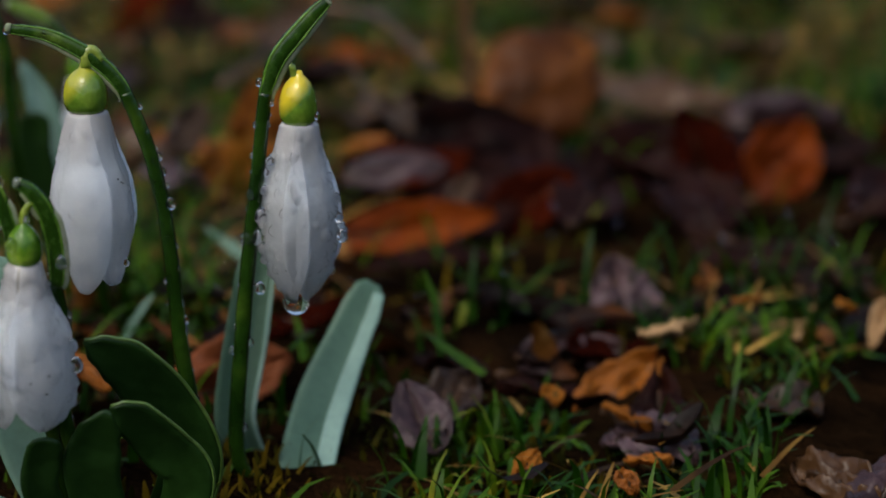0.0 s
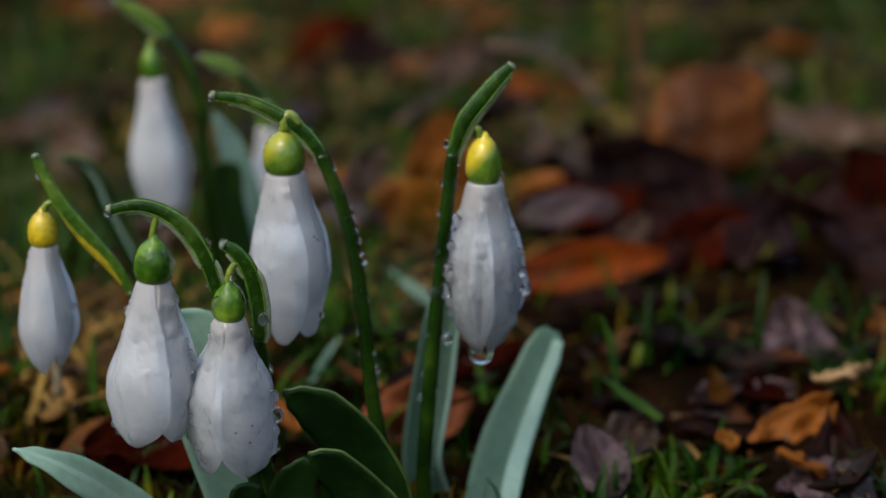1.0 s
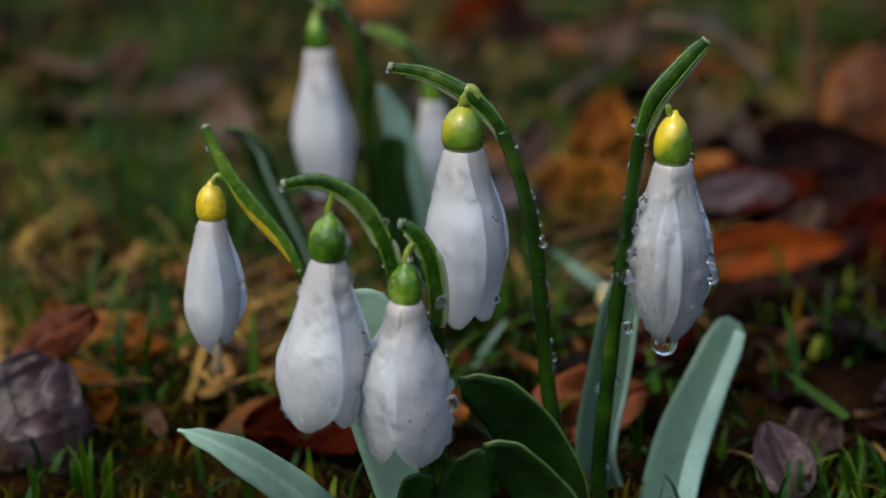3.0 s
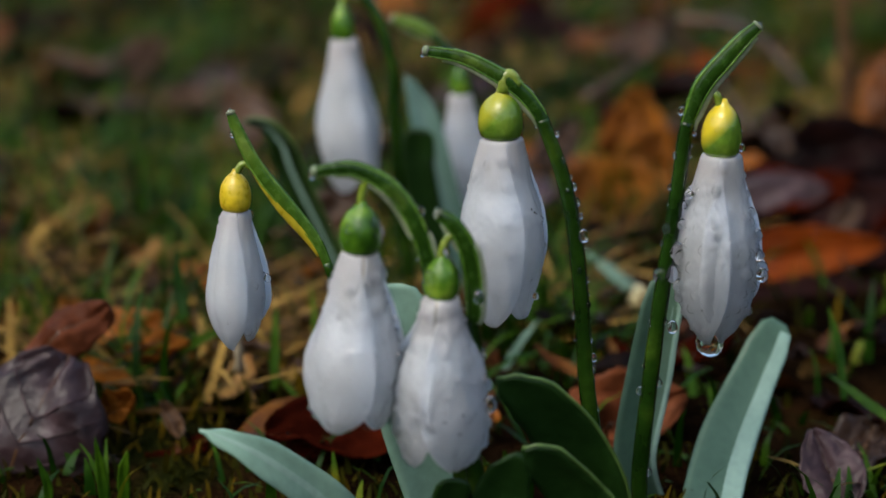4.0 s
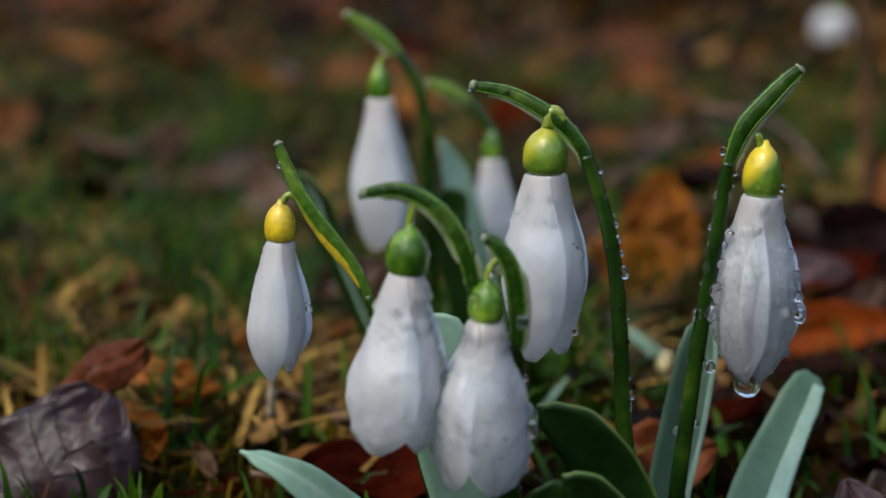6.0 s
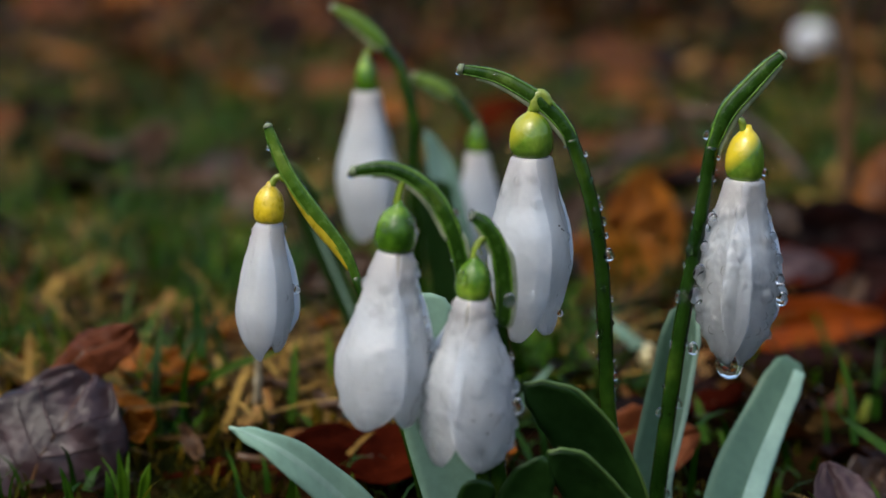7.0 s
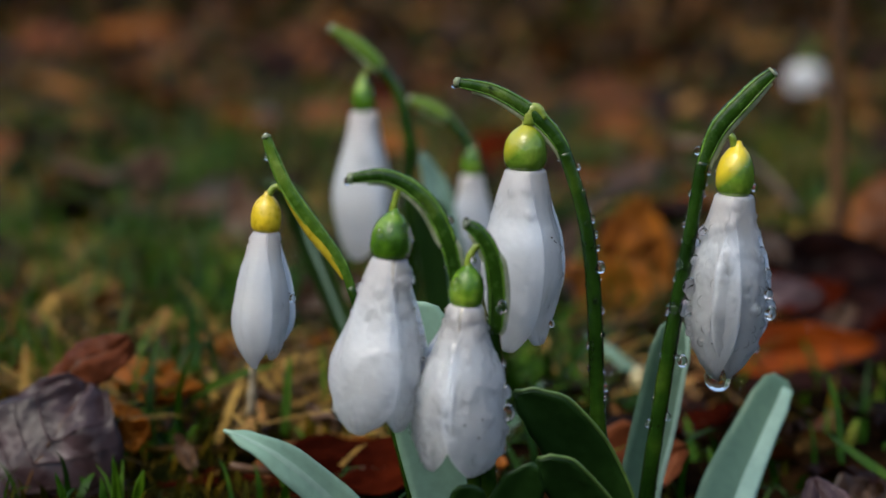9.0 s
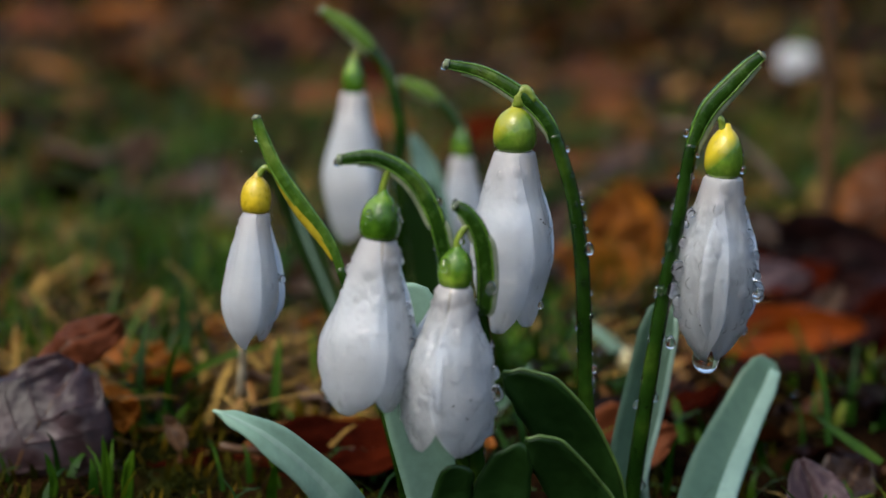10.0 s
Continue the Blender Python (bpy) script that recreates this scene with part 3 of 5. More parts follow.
def ground_z(x, y):
    """Height of the ground: small lumps, level round the flowers, rising gently far behind them."""
    near = 1.0 if math.hypot(x, y) < 3 else 0.3
    return rise(x, y) + near * (0.0035 * noise.noise(Vector((x * 22, y * 22, 0.3))) + 0.0016 * noise.noise(Vector((x * 75, y * 75, 4.1))) + 0.012 * noise.noise(Vector((x * 3.1, y * 3.1, 9.0))) * min(1, max(0, y - 0.3)))


def axis_steps(lo, hi):
    """Fine steps near the flowers and ever coarser ones towards the horizon."""
    out, x, step = [0.0], 0.0, 0.005
    while x < hi:
        step = 0.005 if x < 0.30 else step * 1.09
        x += step
        out.append(x)
    neg, x, step = [], 0.0, 0.005
    while x > lo:
        step = 0.005 if x > -0.12 else step * 1.16
        x -= step
        neg.append(x)
    return neg[::-1] + out


xs, ys = axis_steps(-400, 400), axis_steps(-400, 600)
gm = bpy.data.meshes.new("ground")
gv = [(x, y, ground_z(x, y)) for y in ys for x in xs]
gw = len(xs)
gm.from_pydata(gv, [], [(i * gw + j, i * gw + j + 1, (i + 1) * gw + j + 1, (i + 1) * gw + j) for i in range(len(ys) - 1) for j in range(gw - 1)])
gm.materials.append(M_SOIL)
for p in gm.polygons:
    p.use_smooth = True
ground = tagged(new("ground", gm), "dark wet humus soil with moss between the grass", "ground", kind="structure")

# an unseen dark ring, added round the clearing to block low sky light
wood = bpy.data.meshes.new("backdrop")
wv, wf, around_n = [], [], 96
for k in range(around_n):
    a = 2 * math.pi * k / around_n
    d = 14 + 1.5 * noise.noise(Vector((math.cos(a) * 3, math.sin(a) * 3, 2)))
    top = 3.6 + 1.2 * noise.noise(Vector((math.cos(a) * 6, math.sin(a) * 6, 7)))
    wv += [(d * math.cos(a), d * math.sin(a), -0.5), (d * math.cos(a), d * math.sin(a), top)]
    b = 2 * ((k + 1) % around_n)
    wf.append((2 * k, b, b + 1, 2 * k + 1))
wood.from_pydata(wv, [], wf)
M_SKY_BLOCK = surface("dark_sky_block", [(0.2, (0.018, 0.015, 0.010)), (0.55, (0.04, 0.032, 0.02)), (0.9, (0.06, 0.06, 0.03))], 0.8, 5, 0.8, 0.2)
wood.materials.append(M_SKY_BLOCK)
tagged(new("backdrop", wood), "unseen dark ring, added to block the low sky light", "wood", kind="structure")

# ---- the snowdrops in front ----
def flower(neck, tip, profile, petals, crease=0.0003, keel=0.0, flat=0.10, wet=0.00005, claw=0.8, seed=1.0):
    """petals: for each its bearing from the front, half its width in degrees, its share of the length, how far it lies over the others, and its rounding."""
    return {"neck": mm(neck), "tip": mm(tip), "profile": [(s, r / 1000) for s, r in profile], "petals": petals, "crease": crease, "keel": keel, "flat": flat,
            "wet": wet, "claw": claw, "seed": seed, "beads": [[], [], []]}


def pts(*rows):
    return [mm(r) for r in rows]


def foot(x, y):
    return Vector((x / 1000, y / 1000, ground_z(x / 1000, y / 1000) - 0.002))


# the small one with the yellow ovary
plant_a = snowdrop(
    foot(-4, 4), pts((-7.6, 1.8, 13.0), (-11.5, 2.3, 24.2), (-13.9, 2.4, 31.7)),
    pts((-13.6, 2.4, 30.8), (-15.6, 2.4, 35.9), (-19.1, 2.4, 40.4), (-22.3, 2.4, 44.8), (-24.2, 2.4, 48.8), (-25.0, 2.4, 51.1)),
    pts((-22.7, 2.4, 44.4), (-23.7, 2.4, 44.9), (-24.4, 2.4, 44.1), (-24.7, 2.4, 42.9)),
    flower((-24.8, 2.4, 39.4), (-25.2, 2.4, 22.4), [(0, 1.4), (0.15, 2.1), (0.3, 2.7), (0.5, 3.3), (0.65, 3.5), (0.8, 3.0), (0.9, 2.2), (1, 0.8)], ((-38, 66, 1.0, 0.00025, 0.34), (68, 66, 0.93, 0, 0.4), (185, 84, 0.93, 0.0001, 0.4)), crease=0.00022, seed=2.0),
    (0.00185, 0.0046), M_OV_Y, "small white snowdrop with a bright yellow ovary and yellow-edged spathe", [(0.5, 85, 0.0004), (0.66, 70, 0.0003), (0.75, -10, 0.0003)], 8, 8, 1, M_SPATHE_L, 0.00066, 0.00082, edge_mat=M_SPATHE_Y, inner=-1, pear=0.1)

# the broad bell with a green ovary
plant_b = snowdrop(
    foot(4, -15), pts((1.1, -17.0, 18.2), (0.1, -19.0, 29.0), (-1.0, -20.0, 36.1)),
    pts((-0.9, -20.0, 35.5), (-1.6, -20.5, 39.6), (-2.9, -20.7, 43.6), (-5.4, -20.7, 47.1), (-9.2, -20.7, 49.0), (-13.3, -20.7, 48.6)),
    pts((-7.4, -20.7, 48.3), (-7.9, -20.7, 47.2), (-8.3, -20.7, 45.6), (-8.4, -20.7, 44.7)),
    flower((-8.5, -20.7, 40.1), (-9.7, -20.7, 20.9), [(0, 1.8), (0.09, 2.35), (0.27, 3.15), (0.42, 4.05), (0.54, 4.85), (0.64, 5.2), (0.77, 4.95), (0.88, 4.4), (1, 3.4)], ((-42, 68, 1.0, 0.00025, 0.26), (62, 58, 0.975, 0, 0.3), (178, 74, 0.95, 0.0001, 0.3)), crease=0.00042, wet=0.00007, claw=0.74, seed=5.0),
    (0.00226, 0.0052), M_OV_G, "broad white snowdrop bell with a green ovary", [(0.98, -20, 0.0003), (0.3, 60, 0.0003), (0.22, 84, 0.0003), (0.3, 86, 0.0003), (0.38, 84, 0.0004), (0.46, 85, 0.0005), (0.52, 86, 0.0004), (0.6, 84, 0.0006), (0.68, 83, 0.0004), (0.1, 84, 0.0003), (0.12, -84, 0.0003), (0.16, -84, 0.00025)], 64, 30, 2, None, 0.00095, 0.00092, pear=0.15)

# the lowest bell in front
plant_c = snowdrop(
    foot(8, -18), pts((2.9, -17.0, 15.7), (3.5, -18.0, 25.7), (2.9, -19.0, 31.7)),
    pts((3.0, -19.0, 30.7), (3.2, -19.5, 33.0), (3.2, -20.0, 36.9), (2.5, -20.5, 40.7), (1.1, -20.8, 43.1), (-0.4, -20.8, 44.2)),
    pts((1.7, -20.8, 42.3), (0.7, -20.8, 41.6), (0.1, -20.8, 40.5), (0.0, -20.8, 39.4)),
    flower((-0.1, -20.8, 35.2), (-0.7, -20.8, 16.7), [(0, 1.8), (0.15, 2.5), (0.3, 3.6), (0.42, 4.5), (0.55, 4.9), (0.7, 4.9), (0.82, 4.6), (0.92, 4.1), (1, 3.2)], ((38, 60, 1.0, 0.00012, 0.42), (-58, 50, 0.985, 0.0002, 0.3), (178, 78, 0.9, 0, 0.4)), crease=0.00045, wet=0.00010, claw=0.78, seed=8.0),
    (0.00195, 0.0045), M_OV_G, "white snowdrop bell close to the grass, petals wet and creased", [(0.97, -70, 0.0005), (0.5, 80, 0.0007), (0.62, 80, 0.0008), (0.72, 79, 0.0006), (0.12, 82, 0.0003), (0.18, 84, 0.0003), (0.1, -84, 0.0003), (0.8, 70, 0.0005), (0.66, 40, 0.0005), (0.8, -56, 0.0006), (0.85, 20, 0.0005), (0.7, 35, 0.0004), (0.88, -40, 0.0005)], 76, 20, 3, None, 0.00095, 0.00095, [(0.63, 33), (0.66, 8), (0.74, 30)], pear=0.1)

# the tall one whose spathe points left
plant_d = snowdrop(
    foot(12, 0), pts((16.9, -1.0, 8.3), (16.1, -1.0, 19.6), (15.5, -1.0, 28.7), (14.7, -1.0, 36.9), (13.3, -1.0, 43.7), (11.2, -1.0, 49.7)),
    pts((11.6, -1.0, 48.9), (10.3, -1.0, 51.6), (8.4, -1.0, 53.8), (5.6, -1.0, 55.8), (1.9, -1.0, 57.6), (-2.4, -1.0, 58.4)),
    pts((8.4, -1.0, 54.3), (7.4, -1.0, 55.6), (6.6, -1.0, 55.2), (6.5, -1.0, 53.6)),
    flower((6.4, -1.0, 48.3), (6.8, -1.0, 26.5), [(0, 2.3), (0.12, 3.0), (0.25, 3.65), (0.4, 4.6), (0.55, 4.9), (0.7, 4.35), (0.85, 3.4), (1, 2.4)], ((-46, 72, 1.0, 0.0004, 0.3), (60, 64, 0.96, 0, 0.2), (180, 74, 0.93, 0.0001, 0.3)), crease=0.00034, wet=0.00006, claw=0.8, seed=11.0),
    (0.0026, 0.0054), M_OV_D, "tall white snowdrop with a yellow-green ovary and arching spathe", [(0.98, -20, 0.0004), (0.6, 88, 0.0003)], 22, 44, 4, None, 0.00095, 0.0009, [(0.39, 55), (0.40, 60), (0.37, 50)], pedicel_r=0.00062, pear=0.0)

# the one hung with rain drops
plant_e = snowdrop(
    foot(25, 1), pts((22.6, 0.0, 4.7), (23.9, 0.0, 21.1), (25.2, 0.0, 32.3), (26.4, 0.0, 41.3), (27.3, 0.0, 48.9)),
    pts((27.2, 0.0, 48.2), (27.9, 0.0, 51.2), (29.2, 0.0, 54.2), (31.7, 0.0, 57.2), (33.6, 0.0, 59.3), (35.2, 0.0, 60.8)),
    pts((28.0, 1.0, 51.2), (29.4, 1.0, 52.8), (30.6, 0.0, 53.0), (31.1, 0.0, 51.6)),
    flower((31.4, 0.0, 46.0), (31.1, 0.0, 23.6), [(0, 2.2), (0.15, 2.9), (0.25, 3.45), (0.4, 4.3), (0.55, 4.7), (0.7, 4.5), (0.82, 3.75), (0.92, 2.5), (1, 0.6)], ((-50, 60, 1.0, 0.0003, 0.3), (46, 76, 0.99, 0, 0.3), (176, 80, 0.97, 0.0001, 0.4)), crease=0.0003, wet=0.00009, flat=0.12, claw=0.8, seed=14.0),
    (0.00232, 0.0061), M_OV_E, "white snowdrop hung with rain drops, ovary half yellow half green",
    [(0.985, -15, 0.0017), (0.50, -76, 0.0009), (0.62, -78, 0.0010), (0.74, -76, 0.0006), (0.36, -78, 0.0006), (0.22, -78, 0.0007), (0.44, -60, 0.0006), (0.42, 84, 0.0006), (0.60, 84, 0.0009), (0.52, 80, 0.0006), (0.3, 86, 0.0005), (0.3, 40, 0.0005), (0.68, 66, 0.0006), (0.46, -30, 0.0006), (0.36, -44, 0.0006), (0.56, -48, 0.0007), (0.7, -40, 0.0006), (0.34, 70, 0.0005), (0.5, 56, 0.0006), (0.76, 50, 0.0005), (0.78, -50, 0.0006), (0.8, 10, 0.0005), (0.6, 10, 0.0004), (0.7, 40, 0.0005), (0.58, -70, 0.0005)], 80, 40, 5, None, 0.00095, 0.00105, [(0.78, -29), (0.55, -12)], pear=0.1, petal_mat=M_PETAL_WET)

# ---- larger rain drops that hang from stems, spathes and petals ----
for plant, rain in (
    (plant_a, ((-21.25, 1.2, 31.4, 0.45),)),
    (plant_b, ((-9.6, -22.4, 43.0, 0.42), (-6.9, -22.2, 43.6, 0.42), (-6.05, -21.3, 37.8, 0.36),)),
    (plant_c, ((3.8, -21.2, 35.1, 0.67), (-0.4, -21.0, 44.2, 0.49), (-1.3, -22.4, 37.6, 0.66), (0.5, -21.6, 40.3, 0.36),)),
    (plant_d, ((15.7, -1.6, 36.9, 0.67), (13.3, -1.6, 45.8, 0.33), (13.8, -1.6, 42.3, 0.33), (15.2, -1.6, 32.9, 0.4), (16.3, -1.6, 28.8, 0.33), (10.15, -2.3, 30.0, 0.4),)),
    (plant_e, ((24.8, -0.6, 32.1, 0.61), (25.2, -0.6, 37.5, 0.54), (26.1, -0.8, 25.7, 0.67), (27.7, -0.6, 41.6, 0.54), (33.5, -1.2, 47.0, 0.4), (26.8, -1.5, 34.2, 0.8), (36.3, -0.8, 31.9, 0.74), (36.0, -0.8, 34.3, 0.54), (26.6, -1.6, 31.0, 0.67),)),
):
    for x, y, z, r in rain:
        drop(plant, mm((x, y, z)), r / 1000, True)

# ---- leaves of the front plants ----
# these two wear the shaded leaf colour, their lit side is the band
blade(plant_e, pts((30.6, 1.0, -3), (31.8, 6.0, 0.2), (34.4, 13.6, 5.2), (38.4, 20.0, 11.7), (42.7, 25.0, 18.8)), 0.0074, (-0.1, -1, 0.15), WIDE, 0.12, mat=M_LEAF_SHADED, twist=6, rib_at=0.58, rib_w=0.40, fold=0.8)
blade(plant_e, pts((25, 12, -2), (22.7, 10.0, 5.4), (24.6, 12.0, 16.1), (26.8, 14.0, 28.0)), 0.0060, (0.1, -1, 0.1), STRAP, 0.3, mat=M_LEAF_SHADED, rib_at=0.6, rib_w=0.36, fold=1.2)
blade(plant_b, pts((2, -8, -2), (-1.3, -8.0, 7.5), (-4.3, -8.0, 18.4), (-5.9, -8.0, 29.2), (-6.0, -8.0, 33.2)), 0.0078, (0.1, -1, 0.1), STRAP, 0.25, rib=False)
blade(plant_a, pts((-2, -6, -2), (-10.0, -12.0, 5.0), (-15.2, -15.0, 11.4), (-21.1, -18.0, 17.0), (-26.7, -18.5, 19.7)), 0.0055, (-0.3, -0.65, 0.75), POINTED, 0.2)
# these leaves are a far darker green than the strap leaves, on both faces
blade(plant_d, pts((14, -8, -2), (16.9, -12.0, 8.1), (13.9, -14.0, 16.0), (10.3, -16.0, 21.5), (5.5, -17.0, 24.9)), 0.0078, (-0.15, -1, -0.1), BROAD, 0.2, False, M_LEAF_D, 10, label="dark green arching leaf")
blade(plant_c, pts((14, -14, -2), (16.6, -17.0, 7.6), (14.2, -18.0, 12.0), (11.2, -20.0, 16.1), (8.2, -21.0, 18.4)), 0.0062, (-0.15, -1, -0.1), BROAD, 0.2, False, M_LEAF_D, 10, label="dark green arching leaf")
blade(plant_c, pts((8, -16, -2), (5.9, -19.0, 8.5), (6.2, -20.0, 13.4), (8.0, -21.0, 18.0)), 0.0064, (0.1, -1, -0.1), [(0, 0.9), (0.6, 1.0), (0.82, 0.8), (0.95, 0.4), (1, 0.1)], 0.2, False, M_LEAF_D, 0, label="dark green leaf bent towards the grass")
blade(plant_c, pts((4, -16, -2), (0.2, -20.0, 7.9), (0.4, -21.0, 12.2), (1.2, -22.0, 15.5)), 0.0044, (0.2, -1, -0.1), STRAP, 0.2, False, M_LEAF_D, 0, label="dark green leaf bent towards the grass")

# ---- the pair of snowdrops behind ----
plant_f = snowdrop(
    foot(-8, 86), pts((-10.6, 84.0, 33.5), (-10.6, 83.0, 43.1), (-12.6, 83.0, 51.5), (-15.3, 83.0, 55.8)),
    pts((-15.0, 83.0, 55.4), (-17.0, 83.0, 57.6), (-20.3, 83.0, 60.3), (-24.3, 83.0, 62.5)),
    pts((-16.0, 83.0, 56.5), (-17.6, 83.0, 56.1), (-18.4, 83.0, 55.0), (-18.5, 83.0, 53.9)),
    flower((-18.4, 83.0, 48.9), (-17.3, 83.0, 24.3), [(0, 2.1), (0.15, 2.8), (0.35, 3.9), (0.6, 5.0), (0.85, 4.3), (1, 3.2)], ((-30, 66, 1.0, 0.0002, 0.3), (78, 60, 0.97, 0, 0.3), (190, 70, 0.95, 0.0001, 0.3)), seed=17.0),
    (0.0019, 0.0058), M_OV_G, "white snowdrop behind the others with wet petals", (), 24, 4, 6, M_SPATHE_L)
plant_g = snowdrop(
    foot(6, 100), pts((3.0, 99.0, 25.2), (1.9, 98.4, 35.3), (-0.6, 98.4, 42.1), (-4.3, 98.4, 46.9)),
    pts((-3.8, 98.4, 46.4), (-6.3, 98.4, 48.3), (-8.8, 98.4, 49.5), (-11.7, 98.4, 50.3)),
    pts((-2.2, 98.4, 44.3), (-1.4, 98.4, 44.6), (-1.1, 98.4, 43.7), (-1.0, 98.4, 42.7)),
    flower((-0.2, 98.4, 37.4), (0.3, 98.4, 18.1), [(0, 2.0), (0.15, 2.6), (0.35, 3.6), (0.6, 4.7), (0.85, 3.9), (1, 2.4)], ((20, 66, 1.0, 0.0002, 0.3), (130, 62, 0.97, 0, 0.3), (-100, 66, 0.95, 0.0001, 0.3)), seed=20.0),
    (0.0018, 0.0056), M_OV_G, "white snowdrop half hidden behind a taller one", (), 10, 2, 7, M_SPATHE_L)
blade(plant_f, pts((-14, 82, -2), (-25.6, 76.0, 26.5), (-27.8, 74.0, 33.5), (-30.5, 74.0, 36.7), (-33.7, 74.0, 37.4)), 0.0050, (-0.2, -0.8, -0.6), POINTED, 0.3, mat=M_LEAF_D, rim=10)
blade(plant_g, pts((3, 92, -2), (-4.8, 88.0, 30.0), (-6.5, 88.0, 36.4), (-9.0, 88.0, 42.3)), 0.0052, (0.2, -1, 0.2), POINTED, 0.3)
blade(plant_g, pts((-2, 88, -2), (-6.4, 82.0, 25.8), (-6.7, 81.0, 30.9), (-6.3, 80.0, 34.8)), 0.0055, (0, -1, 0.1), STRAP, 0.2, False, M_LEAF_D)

# ---- the far snowdrops ----
plant_h = snowdrop(
    foot(158, 640), pts((165.3, 622.0, 12.5), (163.1, 620.0, 32.3), (158.6, 618.0, 45.3)),
    pts((159.2, 618.0, 44.0), (157.1, 618.0, 47.8), (154.3, 618.0, 50.9), (150.2, 618.0, 53.8)),
    pts((156.6, 618.0, 48.3), (153.9, 618.0, 49.3), (151.9, 618.0, 47.7), (151.5, 618.0, 46.1)),
    flower((151.5, 618.0, 41.9), (151.9, 618.0, 28.5), [(0, 3.0), (0.1, 6.4), (0.25, 8.2), (0.5, 8.9), (0.8, 9.1), (1, 9.0)], ((-35, 56, 1.0, 0.0002, 0.5), (80, 56, 1.0, 0, 0.5), (195, 56, 1.0, 0.0001, 0.5)), seed=23.0),
    (0.0022, 0.0045), M_OV_G, "far white snowdrop wide open among fallen leaves", (), 0, 0, 8)
far = copy_thing(plant_f, pose(0.205, 0.60, ground_z(0.205, 0.60) - 0.002, 0, 0, 140) @ Matrix.Scale(0.8, 4))
tagged(far, "far white snowdrop among fallen leaves")


# ---- dead leaves ----
def dead_leaf_mesh(name, length, width, seed, mat, curl=0.6, cup=0.5, wave=0.003, tip=1.0, fold=0.0, vein=0.00028):
    """A withered leaf blade with its stalk's foot at the origin, running along +y: side veins, wavy edge, curled."""
    rows, n, m = [], 30, 9
    for i in range(n + 1):
        u = i / n
        w = width / 2 * max(0.02, math.sin(math.pi * (0.03 + 0.95 * u ** 0.85))) ** (0.75 * tip)
        ang = curl * (u - 0.5)
        yy = length * (math.sin(ang) / curl if abs(curl) > 1e-3 else u - 0.5) + length / 2
        zz = length * (1 - math.cos(ang)) / curl if abs(curl) > 1e-3 else 0
        row = []
        for j in range(2 * m + 1):
            v = j / m - 1
            we = w * (1 + 0.10 * noise.noise(Vector((u * 9, v * 3, seed))) + 0.03 * math.sin(u * 95) * abs(v) ** 6)
            z = zz + cup * abs(v) ** 1.6 * w + wave * noise.noise(Vector((u * 3.1, v * 1.5, seed + 5))) + 0.4 * wave * noise.noise(Vector((u * 9, v * 4, seed + 8)))
            z += vein * math.cos((u * 11 - abs(v) * 2.0) * 2 * math.pi) * (1 - abs(v) ** 4) - 0.0007 * math.exp(-(v * 9) ** 2)
            if fold:
                z += fold * v * w
            row.append(Vector((v * we, yy, z)))
        rows.append(row)
    bm = shell(bmesh.new(), rows, 0.0003)
    mid = [r[m] + Vector((0, 0, -0.0002)) for r in rows]
    return mesh_of(name, bm, mat), mid, rows


def dead_leaf(at, size, kind, label, rz=0.0, rx=0.0, ry=0.0, stalk=True, across=None, along=None, **shape):
    """One fallen leaf with a midrib and stalk, its middle at the given place; it lies by its angles, or by the ways across and along it."""
    length, width = size
    seed = shape.pop("seed", 1.0)
    veins = shape.pop("veins", 0)
    me, mid, rows = dead_leaf_mesh("dead_leaf", length, width, seed, DEAD[kind], **shape)
    ob = new("dead_leaf", me)
    turn = Euler((radians(rx), radians(ry), radians(rz)), "ZYX").to_matrix()
    if along:
        y = Vector(along).normalized()
        z = Vector(across).cross(y).normalized()
        turn = Matrix((y.cross(z), y, z)).transposed()
    ob.matrix_world = Matrix.Translation(at) @ turn.to_4x4() @ Matrix.Translation((0, -length / 2, 0))
    tagged(ob, label, "dead leaf", "fallen leaves")
    line = mid if not stalk else [mid[0] + Vector((0.0006, -length * 0.22, 0.002)), mid[0] + Vector((0, -length * 0.1, 0.0005)), *mid]
    vein = new("midrib", mesh_of("midrib", tube(bmesh.new(), line, lambda s: 0.0006 * (1 - 0.75 * s), 6), DEAD["brown"]))
    vein.parent = ob
    tagged(vein, "thin brown midrib and stalk")
    for k in range(veins):
        for way in (-1, 1):
            run = []
            for q in range(9):
                u = 3 + 22 * k / veins + q * 0.7
                a, b = rows[int(u)][9 + way * q], rows[min(30, int(u) + 1)][9 + way * q]
                run.append(a.lerp(b, u - int(u)) + Vector((0, 0, 0.00030)))
            rib = new("side_vein", mesh_of("side_vein", tube(bmesh.new(), spline(run, 16), lambda s: 0.00016 * (1 - 0.6 * s), 5), DEAD["mauve"]))
            rib.parent = ob
    return ob


KEEP_CLEAR = [(0, 0, 0.05), (0.02, 0.0, 0.05), (-0.055, 0.02, 0.035), (-0.008, 0.086, 0.03), (0.05, 0.10, 0.035), (0.09, 0.13, 0.05), (-0.05, 0.14, 0.05)]

dead_leaf(mm((-58.4, 14.5, 1.6)), (0.036, 0.025), "plum", "big wet purplish brown leaf lying crumpled in the grass", across=(0.9, -0.2, -0.35), along=(0.40, 0.42, 0.8), seed=3.0, curl=-0.55, cup=-0.34, wave=0.0045, tip=0.7, vein=0.0004, veins=7)
